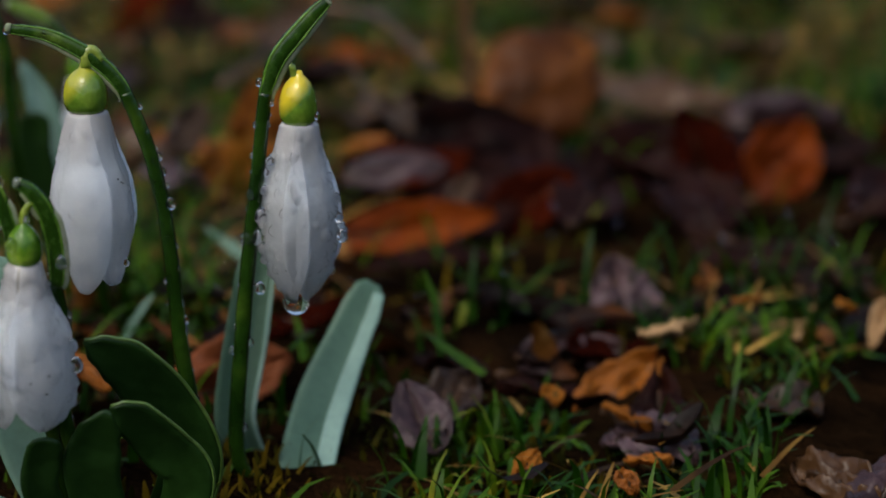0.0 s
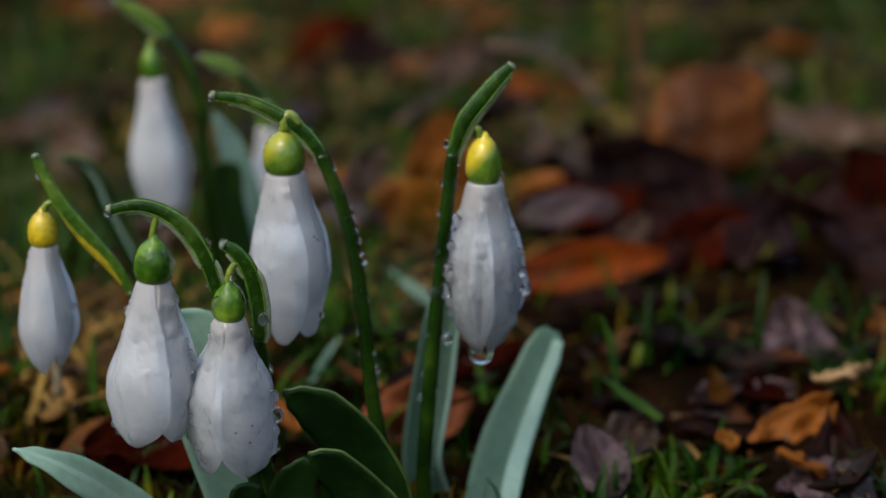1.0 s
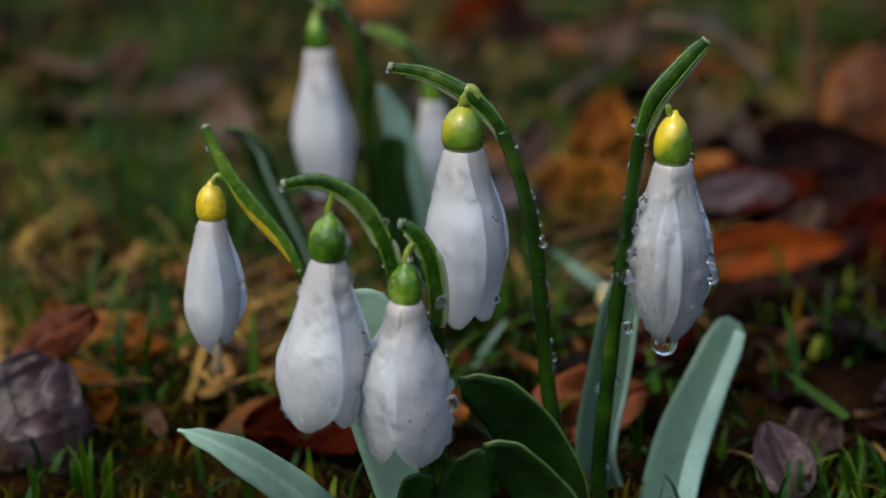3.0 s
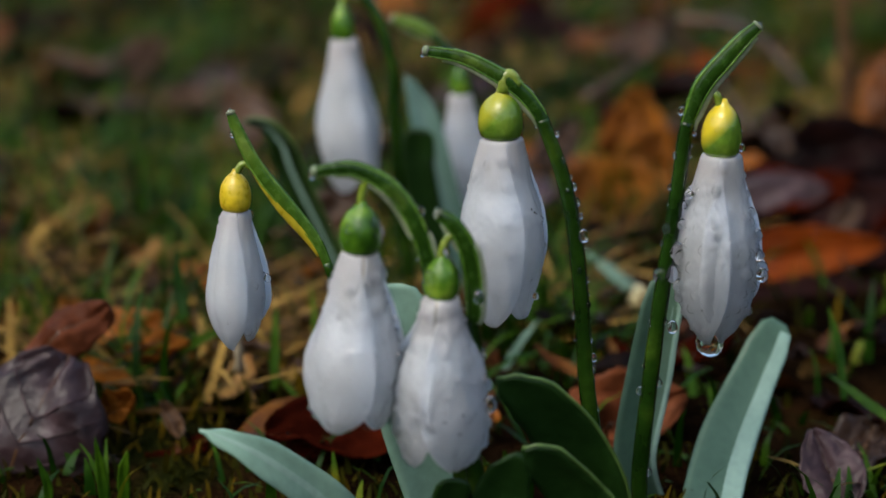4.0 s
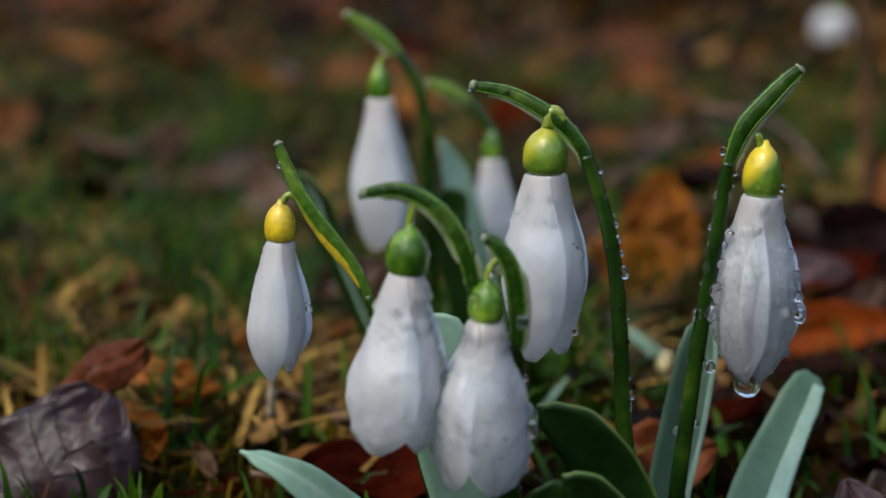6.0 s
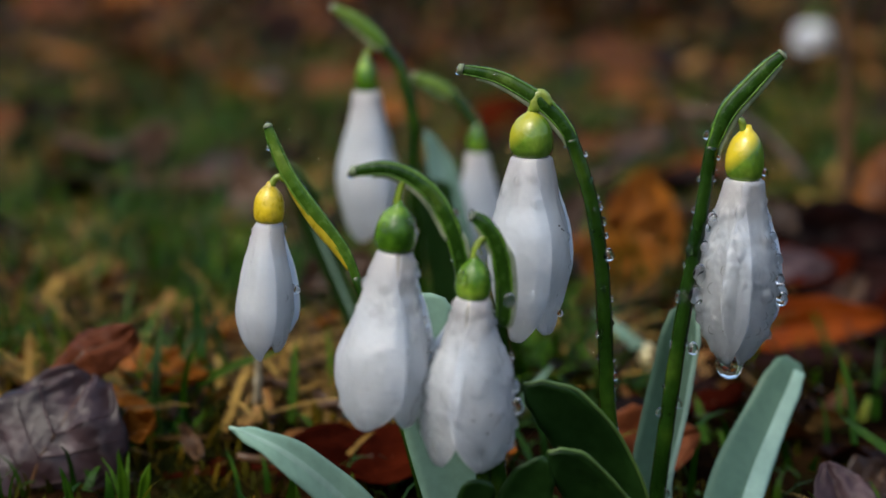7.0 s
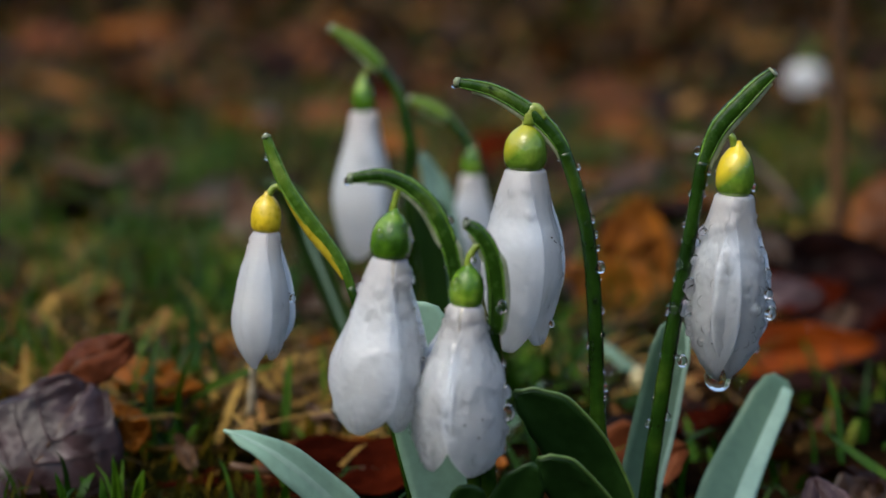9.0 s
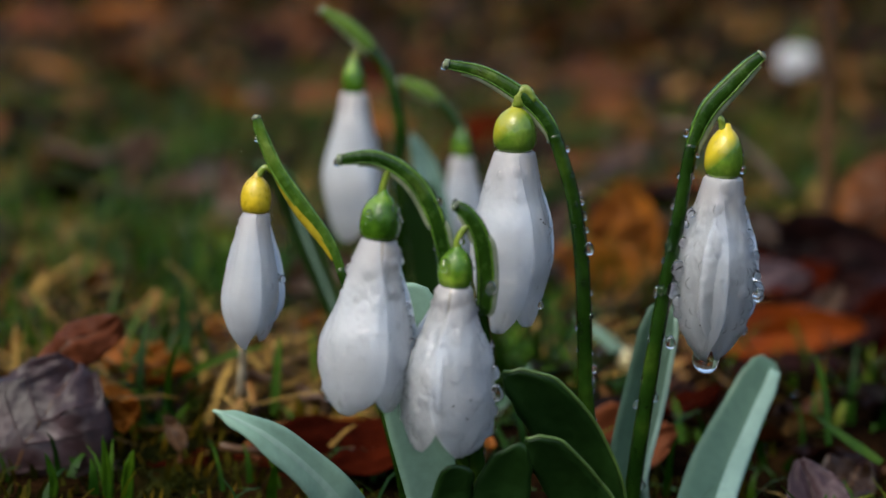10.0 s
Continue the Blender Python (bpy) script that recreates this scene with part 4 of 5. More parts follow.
dead_leaf(mm((-52.6, 28.0, 17.0)), (0.014, 0.0075), "russet", "dull reddish brown leaf tip behind a larger leaf", across=(0.35, -0.6, -0.7), along=(0.8, 0.3, 0.5), seed=4.0, curl=-0.5, cup=-0.4, wave=0.0014, tip=0.6, stalk=False, vein=0.0001)
dead_leaf(mm((60.2, 112.0, 5.6)), (0.031, 0.0098), "rust", "smooth orange-red canoe-shaped leaf with a bright upper edge", -84, 62, -4, seed=5.0, curl=-0.25, cup=0.25, wave=0.0008, vein=0.0001)
# added leaf whose near-black colour is the shade below the orange one
dead_leaf(mm((62.7, 98.0, -0.0)), (0.034, 0.017), "dark", "added blackish leaf, coloured as the shade below an orange one", -78, 14, seed=5.5, curl=-0.3, cup=0.2, wave=0.001)
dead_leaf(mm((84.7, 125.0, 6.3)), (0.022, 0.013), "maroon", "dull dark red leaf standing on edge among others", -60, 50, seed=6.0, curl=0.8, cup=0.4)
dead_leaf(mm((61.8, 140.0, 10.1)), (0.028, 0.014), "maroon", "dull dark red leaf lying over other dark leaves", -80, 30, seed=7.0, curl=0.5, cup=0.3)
dead_leaf(mm((59.5, 136.0, 12.0)), (0.022, 0.009), "mauve", "greyish pink leaf lying across the dark heap", -84, 52, seed=41.0, curl=-0.4, cup=-0.2, wave=0.0012, vein=0.0001, stalk=False)
dead_leaf(mm((61.5, 152.0, 20.0)), (0.010, 0.005), "brown", "pinkish brown leaf tip over the heap", 38, 58, seed=42.0, curl=0.4, cup=0.3, wave=0.0008, vein=0.0001, stalk=False)
dead_leaf(mm((70.8, 124.0, 9.6)), (0.008, 0.005), "brown", "small brown leaf bit in the heap", -40, 50, seed=43.0, curl=0.6, cup=0.4, wave=0.0008, vein=0.0001, stalk=False)
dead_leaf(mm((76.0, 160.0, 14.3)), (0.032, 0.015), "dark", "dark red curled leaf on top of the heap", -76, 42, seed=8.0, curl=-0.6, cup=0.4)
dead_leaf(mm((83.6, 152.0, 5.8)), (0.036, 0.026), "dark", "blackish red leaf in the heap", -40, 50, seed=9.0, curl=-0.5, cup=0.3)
# added leaf, its dark colour is the shade under the heap
dead_leaf(mm((53.3, 135.0, 3.8)), (0.030, 0.018), "dark", "added dark leaf, coloured as the shade under the heap", -70, 20, seed=9.5, curl=-0.5, cup=0.3)
dead_leaf(mm((37.1, 164.0, 18.2)), (0.018, 0.0078), "amber", "dry tan leaf standing upright in the grass", 10, 56, seed=10.0, curl=0.4, cup=0.5)
dead_leaf(mm((33.0, 172.0, 18.0)), (0.021, 0.0085), "amber", "orange-red leaf standing upright beside a tan one", -28, 54, seed=11.0, curl=0.5, cup=0.6)
dead_leaf(mm((37.5, 158.0, 12.6)), (0.017, 0.009), "amber", "small orange leaf at the foot of the tan one", -25, 55, seed=11.5, curl=0.5, cup=0.6)
dead_leaf(mm((28.6, 150.0, 6.8)), (0.028, 0.014), "amber", "orange-brown leaf lying below the upright ones", -74, 36, seed=12.0, curl=0.6, cup=0.5)
dead_leaf(mm((102.5, 195.0, 21.5)), (0.034, 0.029), "umber", "large domed brown leaf with an orange sheen", -55, 58, seed=13.0, curl=-1.0, cup=-0.35, stalk=False)
dead_leaf(mm((137.0, 215.0, 13.9)), (0.036, 0.014), "brown", "long brown leaf stretched over the litter", -98, 25, seed=13.5, curl=-0.7, cup=-0.3)
dead_leaf(mm((145.1, 150.0, 7.9)), (0.022, 0.017), "rust", "bright rust-red leaf propped on others", -40, 62, seed=14.0, curl=0.5, cup=0.2, stalk=False)
dead_leaf(mm((128.5, 152.0, 8.0)), (0.026, 0.015), "maroon", "brownish red leaf propped on others", 22, 60, seed=15.0, curl=0.5, cup=0.4, stalk=False)
# added leaf, near black for the shade under the domed one
dead_leaf(mm((117.1, 165.0, 5.2)), (0.030, 0.020), "dark", "added blackish leaf, coloured as the shade under a dome-shaped one", -60, 40, seed=15.5, curl=0.5, cup=0.4)
dead_leaf(mm((163.5, 200.0, 11.4)), (0.030, 0.014), "mauve", "slate mauve leaf curled over the litter", -95, 25, seed=16.0, curl=-0.8, cup=-0.3)
dead_leaf(mm((87.6, 60.0, 4.1)), (0.016, 0.012), "mauve", "pinkish brown leaf tip in the grass", 10, 58, seed=17.0, curl=0.3, cup=0.2)
dead_leaf(mm((47.2, 10.0, 4.0)), (0.011, 0.008), "mauve", "small slate purple leaf in the grass", 20, 50, seed=18.0, curl=0.3, cup=0.15, wave=0.0008, vein=0.00008, stalk=False)
dead_leaf(mm((77.8, 25.0, 0.4)), (0.017, 0.009), "orange", "yellowish brown leaf crumpled in the grass", -55, 40, seed=19.0, curl=0.9, cup=0.6)
dead_leaf(mm((105.5, 45.0, -0.3)), (0.016, 0.008), "tan", "pale tan leaf bit in the grass", -70, 40, seed=19.5, curl=0.7, cup=0.5)
dead_leaf(mm((74.4, 40.0, 0.9)), (0.017, 0.010), "mauve", "grey mauve leaf bit in the grass", -80, 35, seed=19.7, curl=0.5, cup=0.4)
dead_leaf(mm((-11.6, 26.0, 3.4)), (0.028, 0.012), "maroon", "dark red leaf under the white bells", -80, 22, seed=20.0, curl=0.5, cup=0.4)
dead_leaf(mm((-28.4, 24.0, -0.9)), (0.026, 0.009), "maroon", "long dark leaf lying under the flowers", -86, 22, seed=21.0, curl=0.5, cup=0.4)
dead_leaf(mm((-25.7, 123.0, 10.7)), (0.015, 0.010), "brown", "pinkish brown leaf under the rear flowers", -65, 50, seed=22.0, curl=0.6, cup=0.4)
dead_leaf(mm((-73.8, 275.6, 6.0)), (0.036, 0.013), "brown", "long mauve brown leaf lying flat in the grass", -76, 14, seed=23.0, curl=0.4, cup=0.5)
dead_leaf(mm((-101.1, 335.0, 9.0)), (0.022, 0.014), "brown", "curled reddish brown leaf", -30, 40, seed=24.0, curl=1.2, cup=0.7)
dead_leaf(mm((-156.7, 432.8, 9.0)), (0.030, 0.016), "dark", "dark rust leaf at the edge of the moss", -70, 30, seed=25.0, curl=0.7, cup=0.4)
dead_leaf(mm((-70.7, 309.0, 6.0)), (0.026, 0.016), "mauve", "slate grey leaf pressed into the grass", -85, 18, seed=26.0, curl=0.5, cup=0.3)
dead_leaf(mm((18.1, 150.0, 18.2)), (0.014, 0.008), "brown", "pinkish brown leaf behind the tall stem", -30, 50, seed=27.0, curl=0.5, cup=0.3)
dead_leaf(mm((-52.0, 60.0, 7.8)), (0.014, 0.007), "orange", "small orange leaf bit in the grass", -80, 30, seed=28.0, curl=0.5, cup=0.3)
dead_leaf(mm((-137.3, 1044.0, 12.0)), (0.045, 0.032), "dark", "dark red leaf standing in distant moss", -50, 50, seed=29.0, curl=0.5, cup=0.3)
dead_leaf(mm((-360.0, 1268.3, 14.0)), (0.06, 0.04), "russet", "large pinkish brown leaf lying far off", -75, 30, seed=30.0, curl=0.5, cup=0.3)
dead_leaf(mm((-336.9, 1524.5, 14.0)), (0.080, 0.045), "orange", "large orange-brown leaf lying far off", -70, 35, seed=31.0, curl=0.5, cup=0.3)

dead_leaf(mm((22.1, 30.0, 3.6)), (0.020, 0.012), "russet", "reddish brown leaf between the stems", -70, 46, seed=35.0, curl=0.4, cup=0.3, stalk=False)
dead_leaf(mm((-43.5, 45.0, 8.9)), (0.010, 0.005), "amber", "golden leaf bit in the grass", -80, 40, seed=32.0, curl=0.7, cup=0.4, stalk=False)
dead_leaf(mm((-45.4, 24.0, 7.2)), (0.006, 0.004), "amber", "crumpled golden leaf bit by a big leaf", -60, 45, seed=33.0, curl=0.7, cup=0.4, stalk=False)

# added near-black leaves put the heap's deep shade into colour
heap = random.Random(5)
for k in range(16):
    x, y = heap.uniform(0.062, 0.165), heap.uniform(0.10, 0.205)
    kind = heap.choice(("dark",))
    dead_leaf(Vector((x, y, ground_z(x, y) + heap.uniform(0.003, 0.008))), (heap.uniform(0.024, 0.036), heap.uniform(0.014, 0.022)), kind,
              {"dark": "added leaf in the heap, coloured as dark as its shade"}[kind],
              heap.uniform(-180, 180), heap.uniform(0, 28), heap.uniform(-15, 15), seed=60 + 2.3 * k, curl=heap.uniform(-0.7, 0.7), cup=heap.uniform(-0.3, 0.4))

# small leaves sunk into the grass beside the flowers
sunk = random.Random(9)
SUNK = {"brown": "brown leaf sunk into the wet grass", "mauve": "slate mauve leaf sunk into the grass", "dark": "blackish leaf on the soil, coloured as the shaded gaps", "maroon": "dark red leaf on the soil"}
for k in range(24):
    x, y = sunk.uniform(0.03, 0.14), sunk.uniform(-0.03, 0.085)
    if math.hypot(x - 0.028, y) < 0.022 or x < 0.055 and y < 0.0:
        continue
    # farther back the dark kind fills in the shaded gaps by colour
    kind = sunk.choice(("brown", "mauve", "dark", "brown", "dark", "dark", "maroon", "dark") if y < 0.03 else ("dark", "dark", "dark", "maroon"))
    dead_leaf(Vector((x, y, ground_z(x, y) + sunk.uniform(0.001, 0.003))), (sunk.uniform(0.012, 0.022), sunk.uniform(0.007, 0.012)), kind, SUNK[kind],
              sunk.uniform(-180, 180), sunk.uniform(-10, 25), sunk.uniform(-15, 15), seed=130 + 1.7 * k, curl=sunk.uniform(-0.7, 1.0), cup=sunk.uniform(-0.3, 0.5), stalk=False)
for k in range(14):
    x, y = sunk.uniform(0.05, 0.14), sunk.uniform(-0.03, 0.045)
    kind = sunk.choice(("amber", "tan", "orange"))
    dead_leaf(Vector((x, y, ground_z(x, y) + sunk.uniform(0.003, 0.007))), (sunk.uniform(0.004, 0.009), sunk.uniform(0.002, 0.004)), kind, "small golden brown leaf bit in the grass",
              sunk.uniform(-180, 180), sunk.uniform(-20, 45), sunk.uniform(-25, 25), seed=230 + 1.7 * k, curl=sunk.uniform(-0.7, 1.2), cup=sunk.uniform(-0.3, 0.6), wave=0.001, vein=0.0001, stalk=False)
for k in range(34):
    x, y = sunk.uniform(-0.07, 0.005), sunk.uniform(0.025, 0.11)
    kind = sunk.choice(("amber", "orange", "amber", "brown"))
    dead_leaf(Vector((x, y, ground_z(x, y) + sunk.uniform(0.003, 0.008))), (sunk.uniform(0.005, 0.010), sunk.uniform(0.002, 0.004)), kind, "small straw-coloured leaf bit caught in the grass",
              sunk.uniform(-180, 180), sunk.uniform(-20, 45), sunk.uniform(-25, 25), seed=330 + 1.7 * k, curl=sunk.uniform(-0.7, 1.2), cup=sunk.uniform(-0.3, 0.6), wave=0.001, vein=0.0001, stalk=False)

# bright and dark leaves strewn farther back
strewn = random.Random(14)
STREWN = {"umber": "orange-brown leaf lying in distant moss", "orange": "orange leaf lying in distant moss", "maroon": "dark red leaf lying in distant moss", "dark": "blackish leaf lying in distant moss"}
for k in range(44):
    d = 0.36 * 4.0 ** strewn.random()
    x, y = (d + 0.16) * strewn.uniform(-0.40, 0.30), d
    kind = strewn.choice(("dark", "maroon", "umber", "dark") if x > 0.08 else ("umber", "umber", "orange", "maroon", "maroon", "dark", "umber", "dark"))
    size = strewn.uniform(0.024, 0.040) * (d / 0.4) ** 0.35
    dead_leaf(Vector((x, y, ground_z(x, y) + 0.008)), (size, size * strewn.uniform(0.5, 0.7)), kind, STREWN[kind],
              strewn.uniform(-180, 180), strewn.uniform(5, 45), strewn.uniform(-20, 20), seed=430 + 1.7 * k, curl=strewn.uniform(-0.8, 1.0), cup=strewn.uniform(-0.3, 0.5))


# ---- twigs and small things ----
def twig(points, r, label, mat=None, name="twig", group="twigs and stalks"):
    p = pts(*points)
    ob = new(name, mesh_of(name, tube(bmesh.new(), spline(p, 24), lambda s: r * (1 - 0.5 * s), 7, wobble=0.25), mat or M_TWIG))
    return tagged(ob, label, "twig", group)


twig([(85.7, 200.0, 10.1), (84.3, 200.0, 27.3), (83.2, 200.0, 46.9), (81.9, 200.0, 73.9)], 0.0019, "upright orange-brown stalk among fallen leaves", M_STALK)
twig([(26.3, 205.0, 18.7), (36.0, 212.0, 23.9), (43.3, 218.0, 27.9), (48.7, 222.0, 29.9)], 0.0013, "arched dry brown twig in the litter")
twig([(52.9, 222.0, 25.1), (49.7, 222.0, 30.5), (45.7, 222.0, 36.3), (42.2, 222.0, 43.2)], 0.0013, "leaning dark brown twig")
twig([(49.3, 228.0, 34.1), (64.8, 224.0, 31.9), (73.3, 218.0, 25.2), (77.4, 210.0, 19.6)], 0.0016, "bent dry brown twig over the leaves")
twig([(63.8, 195.0, 11.8), (60.4, 205.0, 17.4), (56.3, 210.0, 24.1)], 0.0009, "thin dark twig propped on leaves")
twig([(-30.8, 40.0, 7.5), (-30.6, 38.0, 9.6), (-30.3, 36.0, 15.7)], 0.0009, "pale dry grass stalk", M_PALE)
twig([(-50.9, 36.9, 2.0), (-42.6, 35.1, 3.0), (-34.8, 35.9, 3.0), (-28.7, 37.8, 2.0)], 0.0006, "pale straw lying on the ground", M_STRAW)


def grass_blade(points, width, label, facing=(0.2, -1, 0.3), mat=None):
    """A single blade of grass that stands out from the rest."""
    first = mm(points[0])
    thing = empty("grass_blade", first, label, "grass", "single grass blades")
    blade(thing, pts(*points), width, facing, POINTED, 0.4, False, mat or M_GRASS, thick=0.0002)


grass_blade([(-39.7, 38.0, -2.6), (-43.6, 36.0, 1.0), (-47.4, 34.0, 5.5), (-50.4, 33.0, 8.6)], 0.0022, "broad green grass blade leaning over straw")
grass_blade([(-50.5, 6.0, 0.6), (-50.3, 6.0, 3.6), (-51.4, 6.0, 7.3)], 0.0012, "short yellowish grass blade by a dead leaf")
grass_blade([(-43.8, 8.0, -0.4), (-43.9, 8.0, 4.1), (-44.5, 8.0, 9.2)], 0.0014, "upright green grass blade by a dead leaf")
grass_blade([(-41.2, 8.0, -0.3), (-41.2, 8.0, 4.2), (-40.5, 8.0, 7.5)], 0.0016, "short green grass blade with a dew drop")
grass_blade([(-42.3, 60.0, 8.6), (-43.0, 62.0, 13.4), (-43.7, 64.0, 20.1)], 0.0018, "upright green grass blade in the lawn")
grass_blade([(-44.8, 48.0, 5.2), (-36.3, 48.0, 10.3), (-27.9, 48.0, 13.3)], 0.0014, "green grass blade leaning sideways")
grass_blade([(-26.1, 40.0, 4.3), (-26.0, 42.0, 10.4), (-25.8, 44.0, 15.7)], 0.0014, "upright green grass blade behind a small bell")
grass_blade([(33.6, 90.0, -1.1), (27.9, 92.0, 5.3), (20.4, 94.0, 11.2)], 0.0024, "blue-green leaf blade lying across the litter", mat=M_LEAF)
grass_blade([(6.5, 55.0, 2.0), (9.0, 55.0, 6.4), (12.0, 55.0, 10.4)], 0.0012, "thin blue-green blade behind the bells", mat=M_LEAF)
grass_blade([(57.7, 20.0, 6.2), (54.1, 25.0, 7.9), (50.2, 30.0, 10.0)], 0.0014, "green grass blade bent over the soil")
grass_blade([(53.7, 35.0, 4.3), (53.2, 38.0, 11.5), (51.8, 40.0, 16.6)], 0.0012, "thin green grass blade")

bud = empty("bud", foot(29, 86), "small pale yellow bud on a short stalk", "bud")
part("bud_body", lathe(bmesh.new(), mm((29, 86, 3.0)), (0.1, 0, 1), [(0, 0.0006), (0.0008, 0.0013), (0.002, 0.0016), (0.0032, 0.0012), (0.004, 0.0004)], 14), M_BUD, bud)
part("bud_stalk", tube(bmesh.new(), spline(pts((29, 86, -2), (29, 86, 1), (29, 86, 3.5)), 6), lambda s: 0.0006, 8), M_STEM, bud)


# ---- fallen leaves all over the ground ----
rng = random.Random(11)
templates = []
for k in range(14):
    kind = ("brown", "mauve", "dark", "orange", "dark", "brown", "rust", "brown", "mauve", "dark", "brown", "orange", "dark", "brown")[k]
    length = rng.uniform(0.022, 0.042)
    me, mid, _ = dead_leaf_mesh("dead_leaf", length, length * rng.uniform(0.45, 0.68), 20 + 3.7 * k, DEAD[kind], rng.uniform(-0.9, 1.2), rng.uniform(-0.35, 0.6), 0.004, rng.uniform(0.8, 1.3))
    vein = mesh_of("midrib", tube(bmesh.new(), mid, lambda s: 0.0005 * (1 - 0.7 * s), 5), DEAD["brown"])
    templates.append((me, vein, length, kind, min(v.co.z for v in me.vertices)))
WORDS = {"brown": "withered brown leaf lying in wet grass", "mauve": "wet purplish brown leaf on the ground", "orange": "orange-brown leaf lying among moss", "dark": "rotting dark red leaf on the soil",
         "rust": "rust-red leaf lying on the ground"}
placed = 0
while placed < 130:
    d = 0.09 * (40.0 ** rng.random()) + 0.03
    x, y = d * rng.uniform(-0.42, 0.62), d
    if rng.random() < 0.10:
        x, y = rng.uniform(-0.4, 0.4), rng.uniform(-0.5, 0.05)
        if abs(x) < 0.1 and y > -0.4:
            continue
    if y < 0.5 and any(math.hypot(x - a, y - b) < c for a, b, c in KEEP_CLEAR):
        continue
    me, vein, length, kind, low = templates[rng.randrange(14)]
    size = rng.uniform(0.7, 1.25) * (1 if d < 1.2 else 1.6)
    ob = new("dead_leaf", me)
    tilt = Euler((rng.gauss(0, 0.22), rng.gauss(0, 0.25), rng.uniform(0, 6.28))).to_matrix().to_4x4()
    ob.matrix_world = Matrix.Translation((x, y, ground_z(x, y) + 0.003 + rng.uniform(0, 0.003) - low * size * 0.5)) @ tilt @ Matrix.Diagonal((size, size, size, 1))
    tagged(ob, WORDS[kind], "dead leaf", "fallen leaves")
    v = new("midrib", vein)
    v.parent = ob
    placed += 1


# ---- grass, moss and straw ----
def tufts(name, count, seed, mat, length, width, lean, label, region, bend=0.5, lying=0.0, lift=0.0):
    """Very many thin blades in one mesh, thinning out with distance."""
    r = random.Random(seed)
    vs, fs = [], []
    while count:
        x, y = region(r)
        keep = noise.noise(Vector((x * 14, y * 14, seed)))
        clump = noise.noise(Vector((x * 48, y * 48, seed + 2.5)))
        if r.random() > 0.42 + 1.0 * keep + 1.1 * clump:
            continue
        if (0.045 < x < 0.2 and 0.066 < y < 0.215 or 0.045 < x < 0.085 and 0.02 < y < 0.07 and r.random() < 0.93 or 0.024 < x < 0.05 and 0.05 < y < 0.125) and r.random() < (0.985 if lying or y < 0.14 else 0.94) - (0.15 if length[1] < 0.01 else 0):
            continue
        if lying and y < 0.022 and abs(x) < 0.13 and x < 0.05:
            continue
        near_strip = -0.4 < y < (0.06 if x > 0 else 0.035) and abs(x) < 0.13
        if near_strip and r.random() < ((0.93 if lying else 0.2 if length[1] < 0.01 else 0.94 if y < 0.03 else 0.88) if x < 0.045 else (0.86 if lying else 0.1 if length[1] < 0.01 else 0.6)):
            continue
        count -= 1
        far = max(1.0, math.hypot(x, y + 0.2) / 1.1)
        ln, wd = r.uniform(*length) * far ** 0.5 * (0.55 if near_strip else 1.0), r.uniform(*width) * far
        az, tilt = r.uniform(0, 6.28), abs(r.gauss(0, lean)) + lying
        dx, dy = math.cos(az), math.sin(az)
        sx, sy = -dy, dx
        z = ground_z(x, y) - 0.001 + r.uniform(0, lift)
        px = py = pz = 0.0
        first = len(vs)
        segs = 4
        for k in range(segs + 1):
            s = k / segs
            w = wd * (1 - s ** 2 * 0.85) * 0.5
            vs.append((x + px - sx * w, y + py - sy * w, z + pz))
            vs.append((x + px + sx * w, y + py + sy * w, z + pz + w * 0.3))
            ang = min(tilt + bend * s * s, 1.9)
            h = math.sin(ang) * ln / segs
            px, py, pz = px + dx * h, py + dy * h, pz + math.cos(ang) * ln / segs
            pz = max(pz, 0.0005)
        for k in range(segs):
            a = first + 2 * k
            fs.append((a, a + 1, a + 3, a + 2))
    me = bpy.data.meshes.new(name)
    me.from_pydata(vs, [], fs)
    me.materials.append(mat)
    for p in me.polygons:
        p.use_smooth = True
    return tagged(new(name, me), label, name.split("_")[0], kind="stuff")


def wedge(lo, hi):
    """Places in the widening strip of ground behind the flowers, thinning out with distance."""
    def pick(r):
        d = lo * (hi / lo) ** (r.random() ** 0.85)
        return d * r.uniform(-0.42, 0.60), d - 0.16
    return pick


def around(r):
    while True:
        x, y = r.uniform(-0.45, 0.45), r.uniform(-0.5, 0.3)
        if not (abs(x) < 0.09 and -0.34 < y < -0.04):
            return x, y


tufts("grass", 18500, 3, M_GRASS, (0.007, 0.021), (0.0007, 0.0016), 0.75, "short wet green grass blades", wedge(0.13, 1.25), 1.3)
tufts("grass_tuft", 5000, 4, M_GRASS, (0.007, 0.018), (0.0007, 0.0015), 0.7, "short green grass round the flowers", around, 1.2)
tufts("grass_far", 2400, 8, M_GRASS, (0.012, 0.03), (0.0010, 0.0022), 0.7, "short green grass farther off", wedge(1.0, 5.0), 1.0)
tufts("moss", 25000, 5, M_MOSS, (0.003, 0.009), (0.0005, 0.0012), 0.6, "yellow-green moss on the soil", wedge(0.12, 3.2), 0.6)
tufts("straw", 8200, 6, M_STRAW, (0.008, 0.024), (0.0006, 0.0014), 0.3, "dry orange-brown grass straw lying on the ground", wedge(0.12, 1.4), 0.5, 1.0, 0.006)
tufts("straw_litter", 2900, 7, M_STRAW, (0.010, 0.026), (0.0006, 0.0013), 0.25, "dry straw lying round the flowers", around, 0.3, 1.2, 0.004)


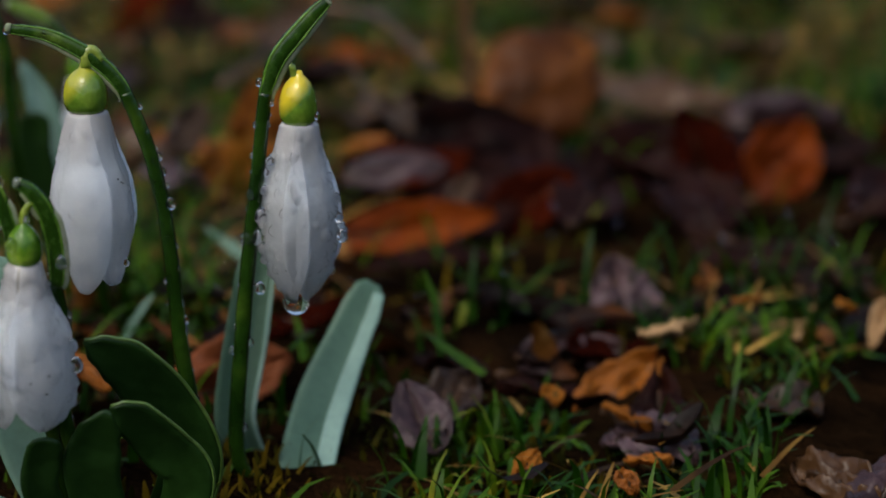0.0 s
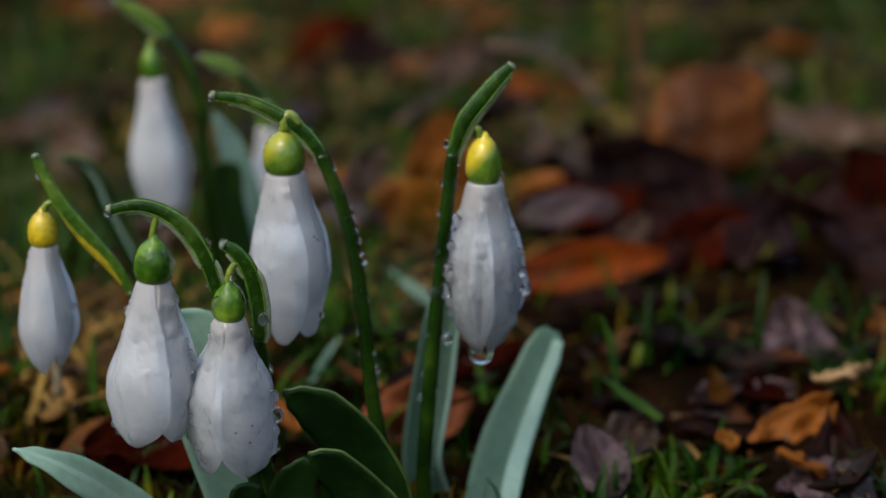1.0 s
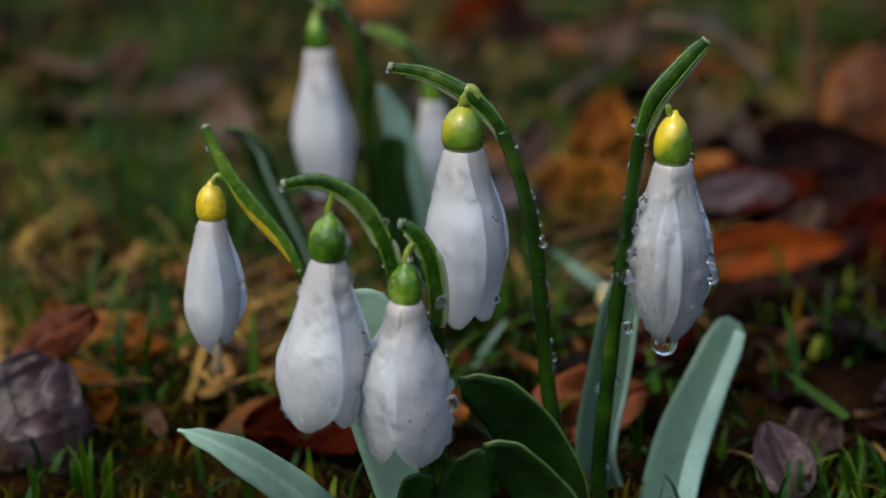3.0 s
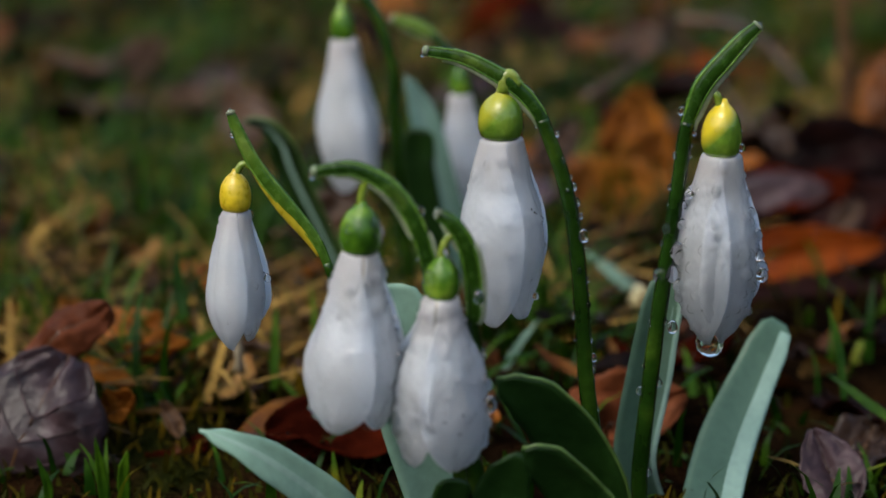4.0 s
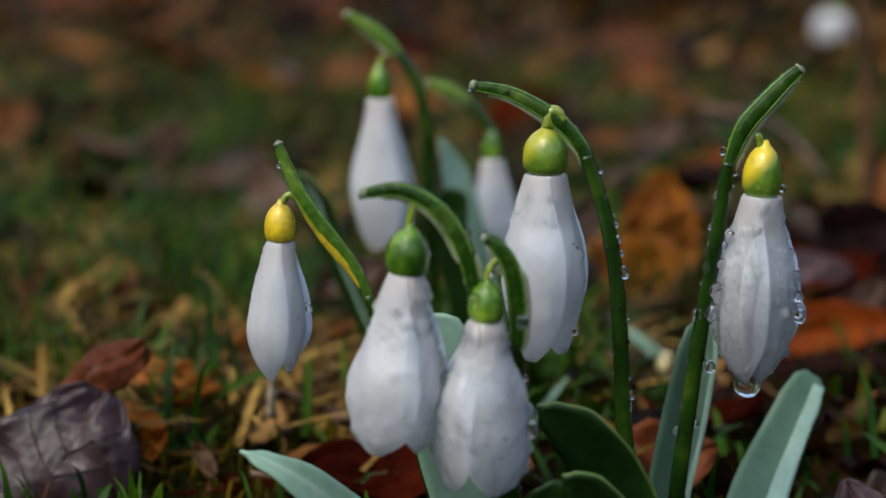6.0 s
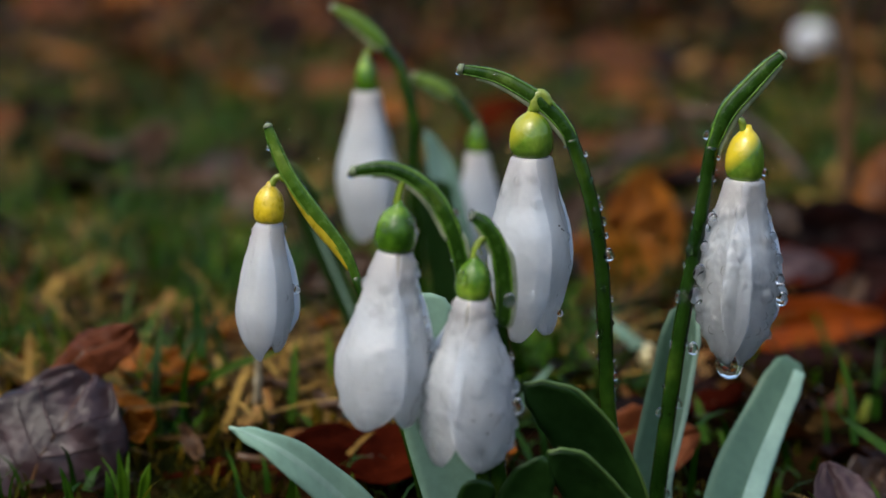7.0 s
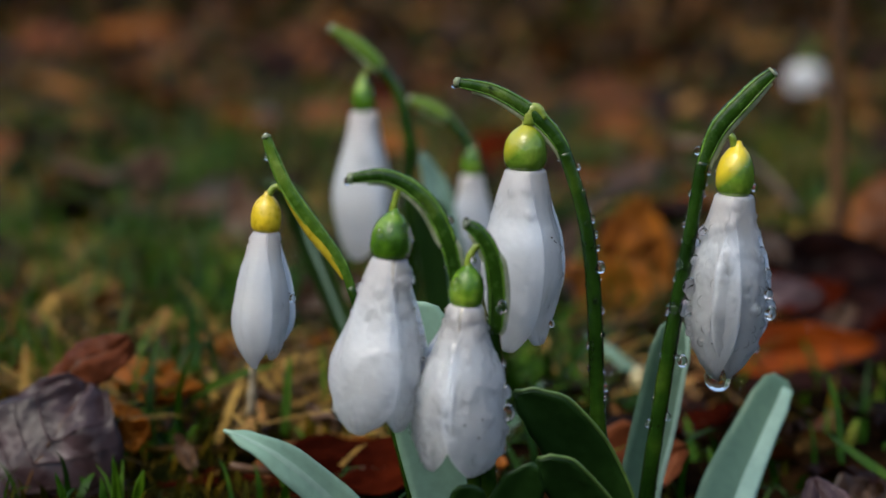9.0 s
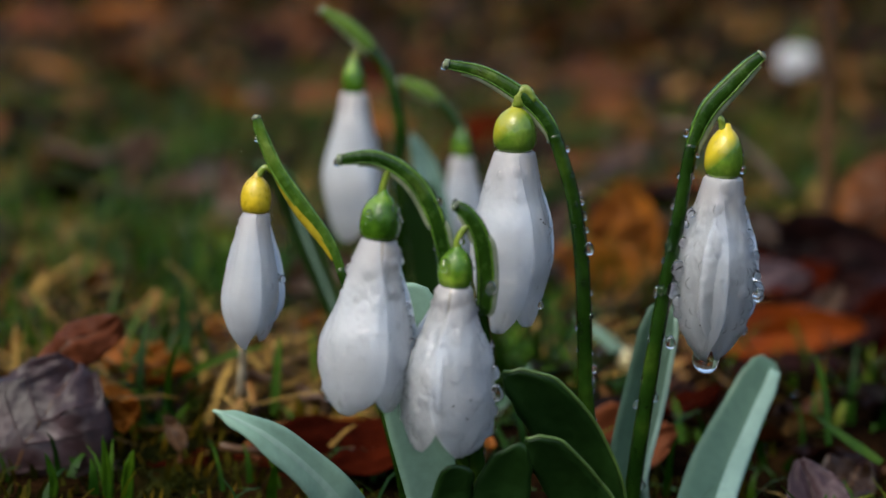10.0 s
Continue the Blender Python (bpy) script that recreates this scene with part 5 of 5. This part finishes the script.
def scraps(name, count, seed, mat, size, region, label):
    """Small bits of broken, curled leaf strewn over the ground, in one mesh."""
    r = random.Random(seed)
    vs, fs = [], []
    for _ in range(count):
        x, y = region(r)
        if (0.05 < x < 0.2 and 0.075 < y < 0.215 and r.random() < 0.97) or (y < 0.06 and abs(x) < 0.12 and r.random() < (0.97 if y < 0.03 else 0.8)):
            continue
        far = max(1.0, math.hypot(x, y) / 1.2)
        ln = r.uniform(*size) * far ** 0.6
        wd = ln * r.uniform(0.3, 0.55)
        m = Matrix.Translation((x, y, ground_z(x, y) + r.uniform(0.001, 0.005))) @ Euler((r.gauss(0, 0.4), r.gauss(0, 0.4), r.uniform(0, 6.28))).to_matrix().to_4x4()
        first, curl, cup = len(vs), r.uniform(-1.2, 1.6), r.uniform(-1.0, 1.4)
        for i in range(5):
            u = i / 4 - 0.5
            w = wd * math.cos(u * 2.9) ** 0.6 * r.uniform(0.5, 1.3)
            for v in (-1, -0.4, 0.4, 1):
                vs.append(tuple(m @ Vector((v * w / 2, u * ln, curl * u * u * ln + cup * v * v * w * 0.3))))
        for i in range(4):
            for j in range(3):
                a = first + 4 * i + j
                fs.append((a, a + 1, a + 5, a + 4))
    me = bpy.data.meshes.new(name)
    me.from_pydata(vs, [], fs)
    me.materials.append(mat)
    for p in me.polygons:
        p.use_smooth = True
    return tagged(new(name, me), label, "leaf litter", kind="stuff")


M_SCRAP = surface("leaf_scraps", [(0.05, (0.00316, 0.00143, 0.000948)), (0.3, (0.0143, 0.00554, 0.00237)), (0.5, (0.020, 0.0098, 0.0045)), (0.70, (0.0673, 0.019, 0.00237)), (0.9, (0.127, 0.049, 0.00791)), (1.0, (0.253, 0.134, 0.0396))], 90, 700, 0.5, 0.8, 0.15, 1.0, True, specular=0.1)
scraps("leaf_litter", 2700, 31, M_SCRAP, (0.004, 0.014), wedge(0.13, 1.5), "broken brown leaf bits among grass and moss")
scraps("leaf_litter_far", 6000, 32, M_SCRAP, (0.016, 0.045), wedge(0.9, 9.0), "carpet of fallen brown leaves farther off")
scraps("leaf_litter_near", 260, 33, M_SCRAP, (0.003, 0.009), around, "broken brown leaf bits round the flowers")



def clearing(r):
    """Places all over the clearing, out to a few metres."""
    while True:
        d, a = 0.25 * 18.0 ** (r.random() ** 0.8), r.uniform(0, 6.28)
        x, y = d * math.cos(a), d * math.sin(a)
        if y > 0.1 and -0.42 < x / (y + 0.16) < 0.6 or abs(x) < 0.1 and -0.4 < y < 0.1:
            continue
        return x, y



tufts("grass_clearing", 34000, 9, M_GRASS, (0.012, 0.028), (0.0010, 0.0024), 0.7, "short grass all over the clearing", clearing, 1.0)
tufts("moss_clearing", 26000, 10, M_MOSS, (0.005, 0.012), (0.0010, 0.0024), 0.6, "moss all over the clearing", clearing, 0.6)
scraps("leaf_litter_clearing", 15000, 34, M_SCRAP, (0.010, 0.032), clearing, "fallen brown leaves all over the clearing")

# dew on the grass
vs, fs = [], []
ball = bmesh.new()
bmesh.ops.create_icosphere(ball, subdivisions=1, radius=1.0)
bv, bf = [v.co.copy() for v in ball.verts], [[v.index for v in f.verts] for f in ball.faces]
ball.free()
dew_rng = random.Random(41)
for _ in range(1100):
    x, y = wedge(0.22, 0.9)(dew_rng)
    c, q, first = Vector((x, y, ground_z(x, y) + dew_rng.uniform(0.003, 0.011))), dew_rng.uniform(0.0002, 0.0005), len(vs)
    vs += [tuple(c + q * v) for v in bv]
    fs += [[first + k for k in f] for f in bf]
dew = bpy.data.meshes.new("dew")
dew.from_pydata(vs, [], fs)
dew.materials.append(M_BEAD)
for p in dew.polygons:
    p.use_smooth = True
tagged(new("dew", dew), "tiny dew drops on the grass", "dew", kind="stuff")
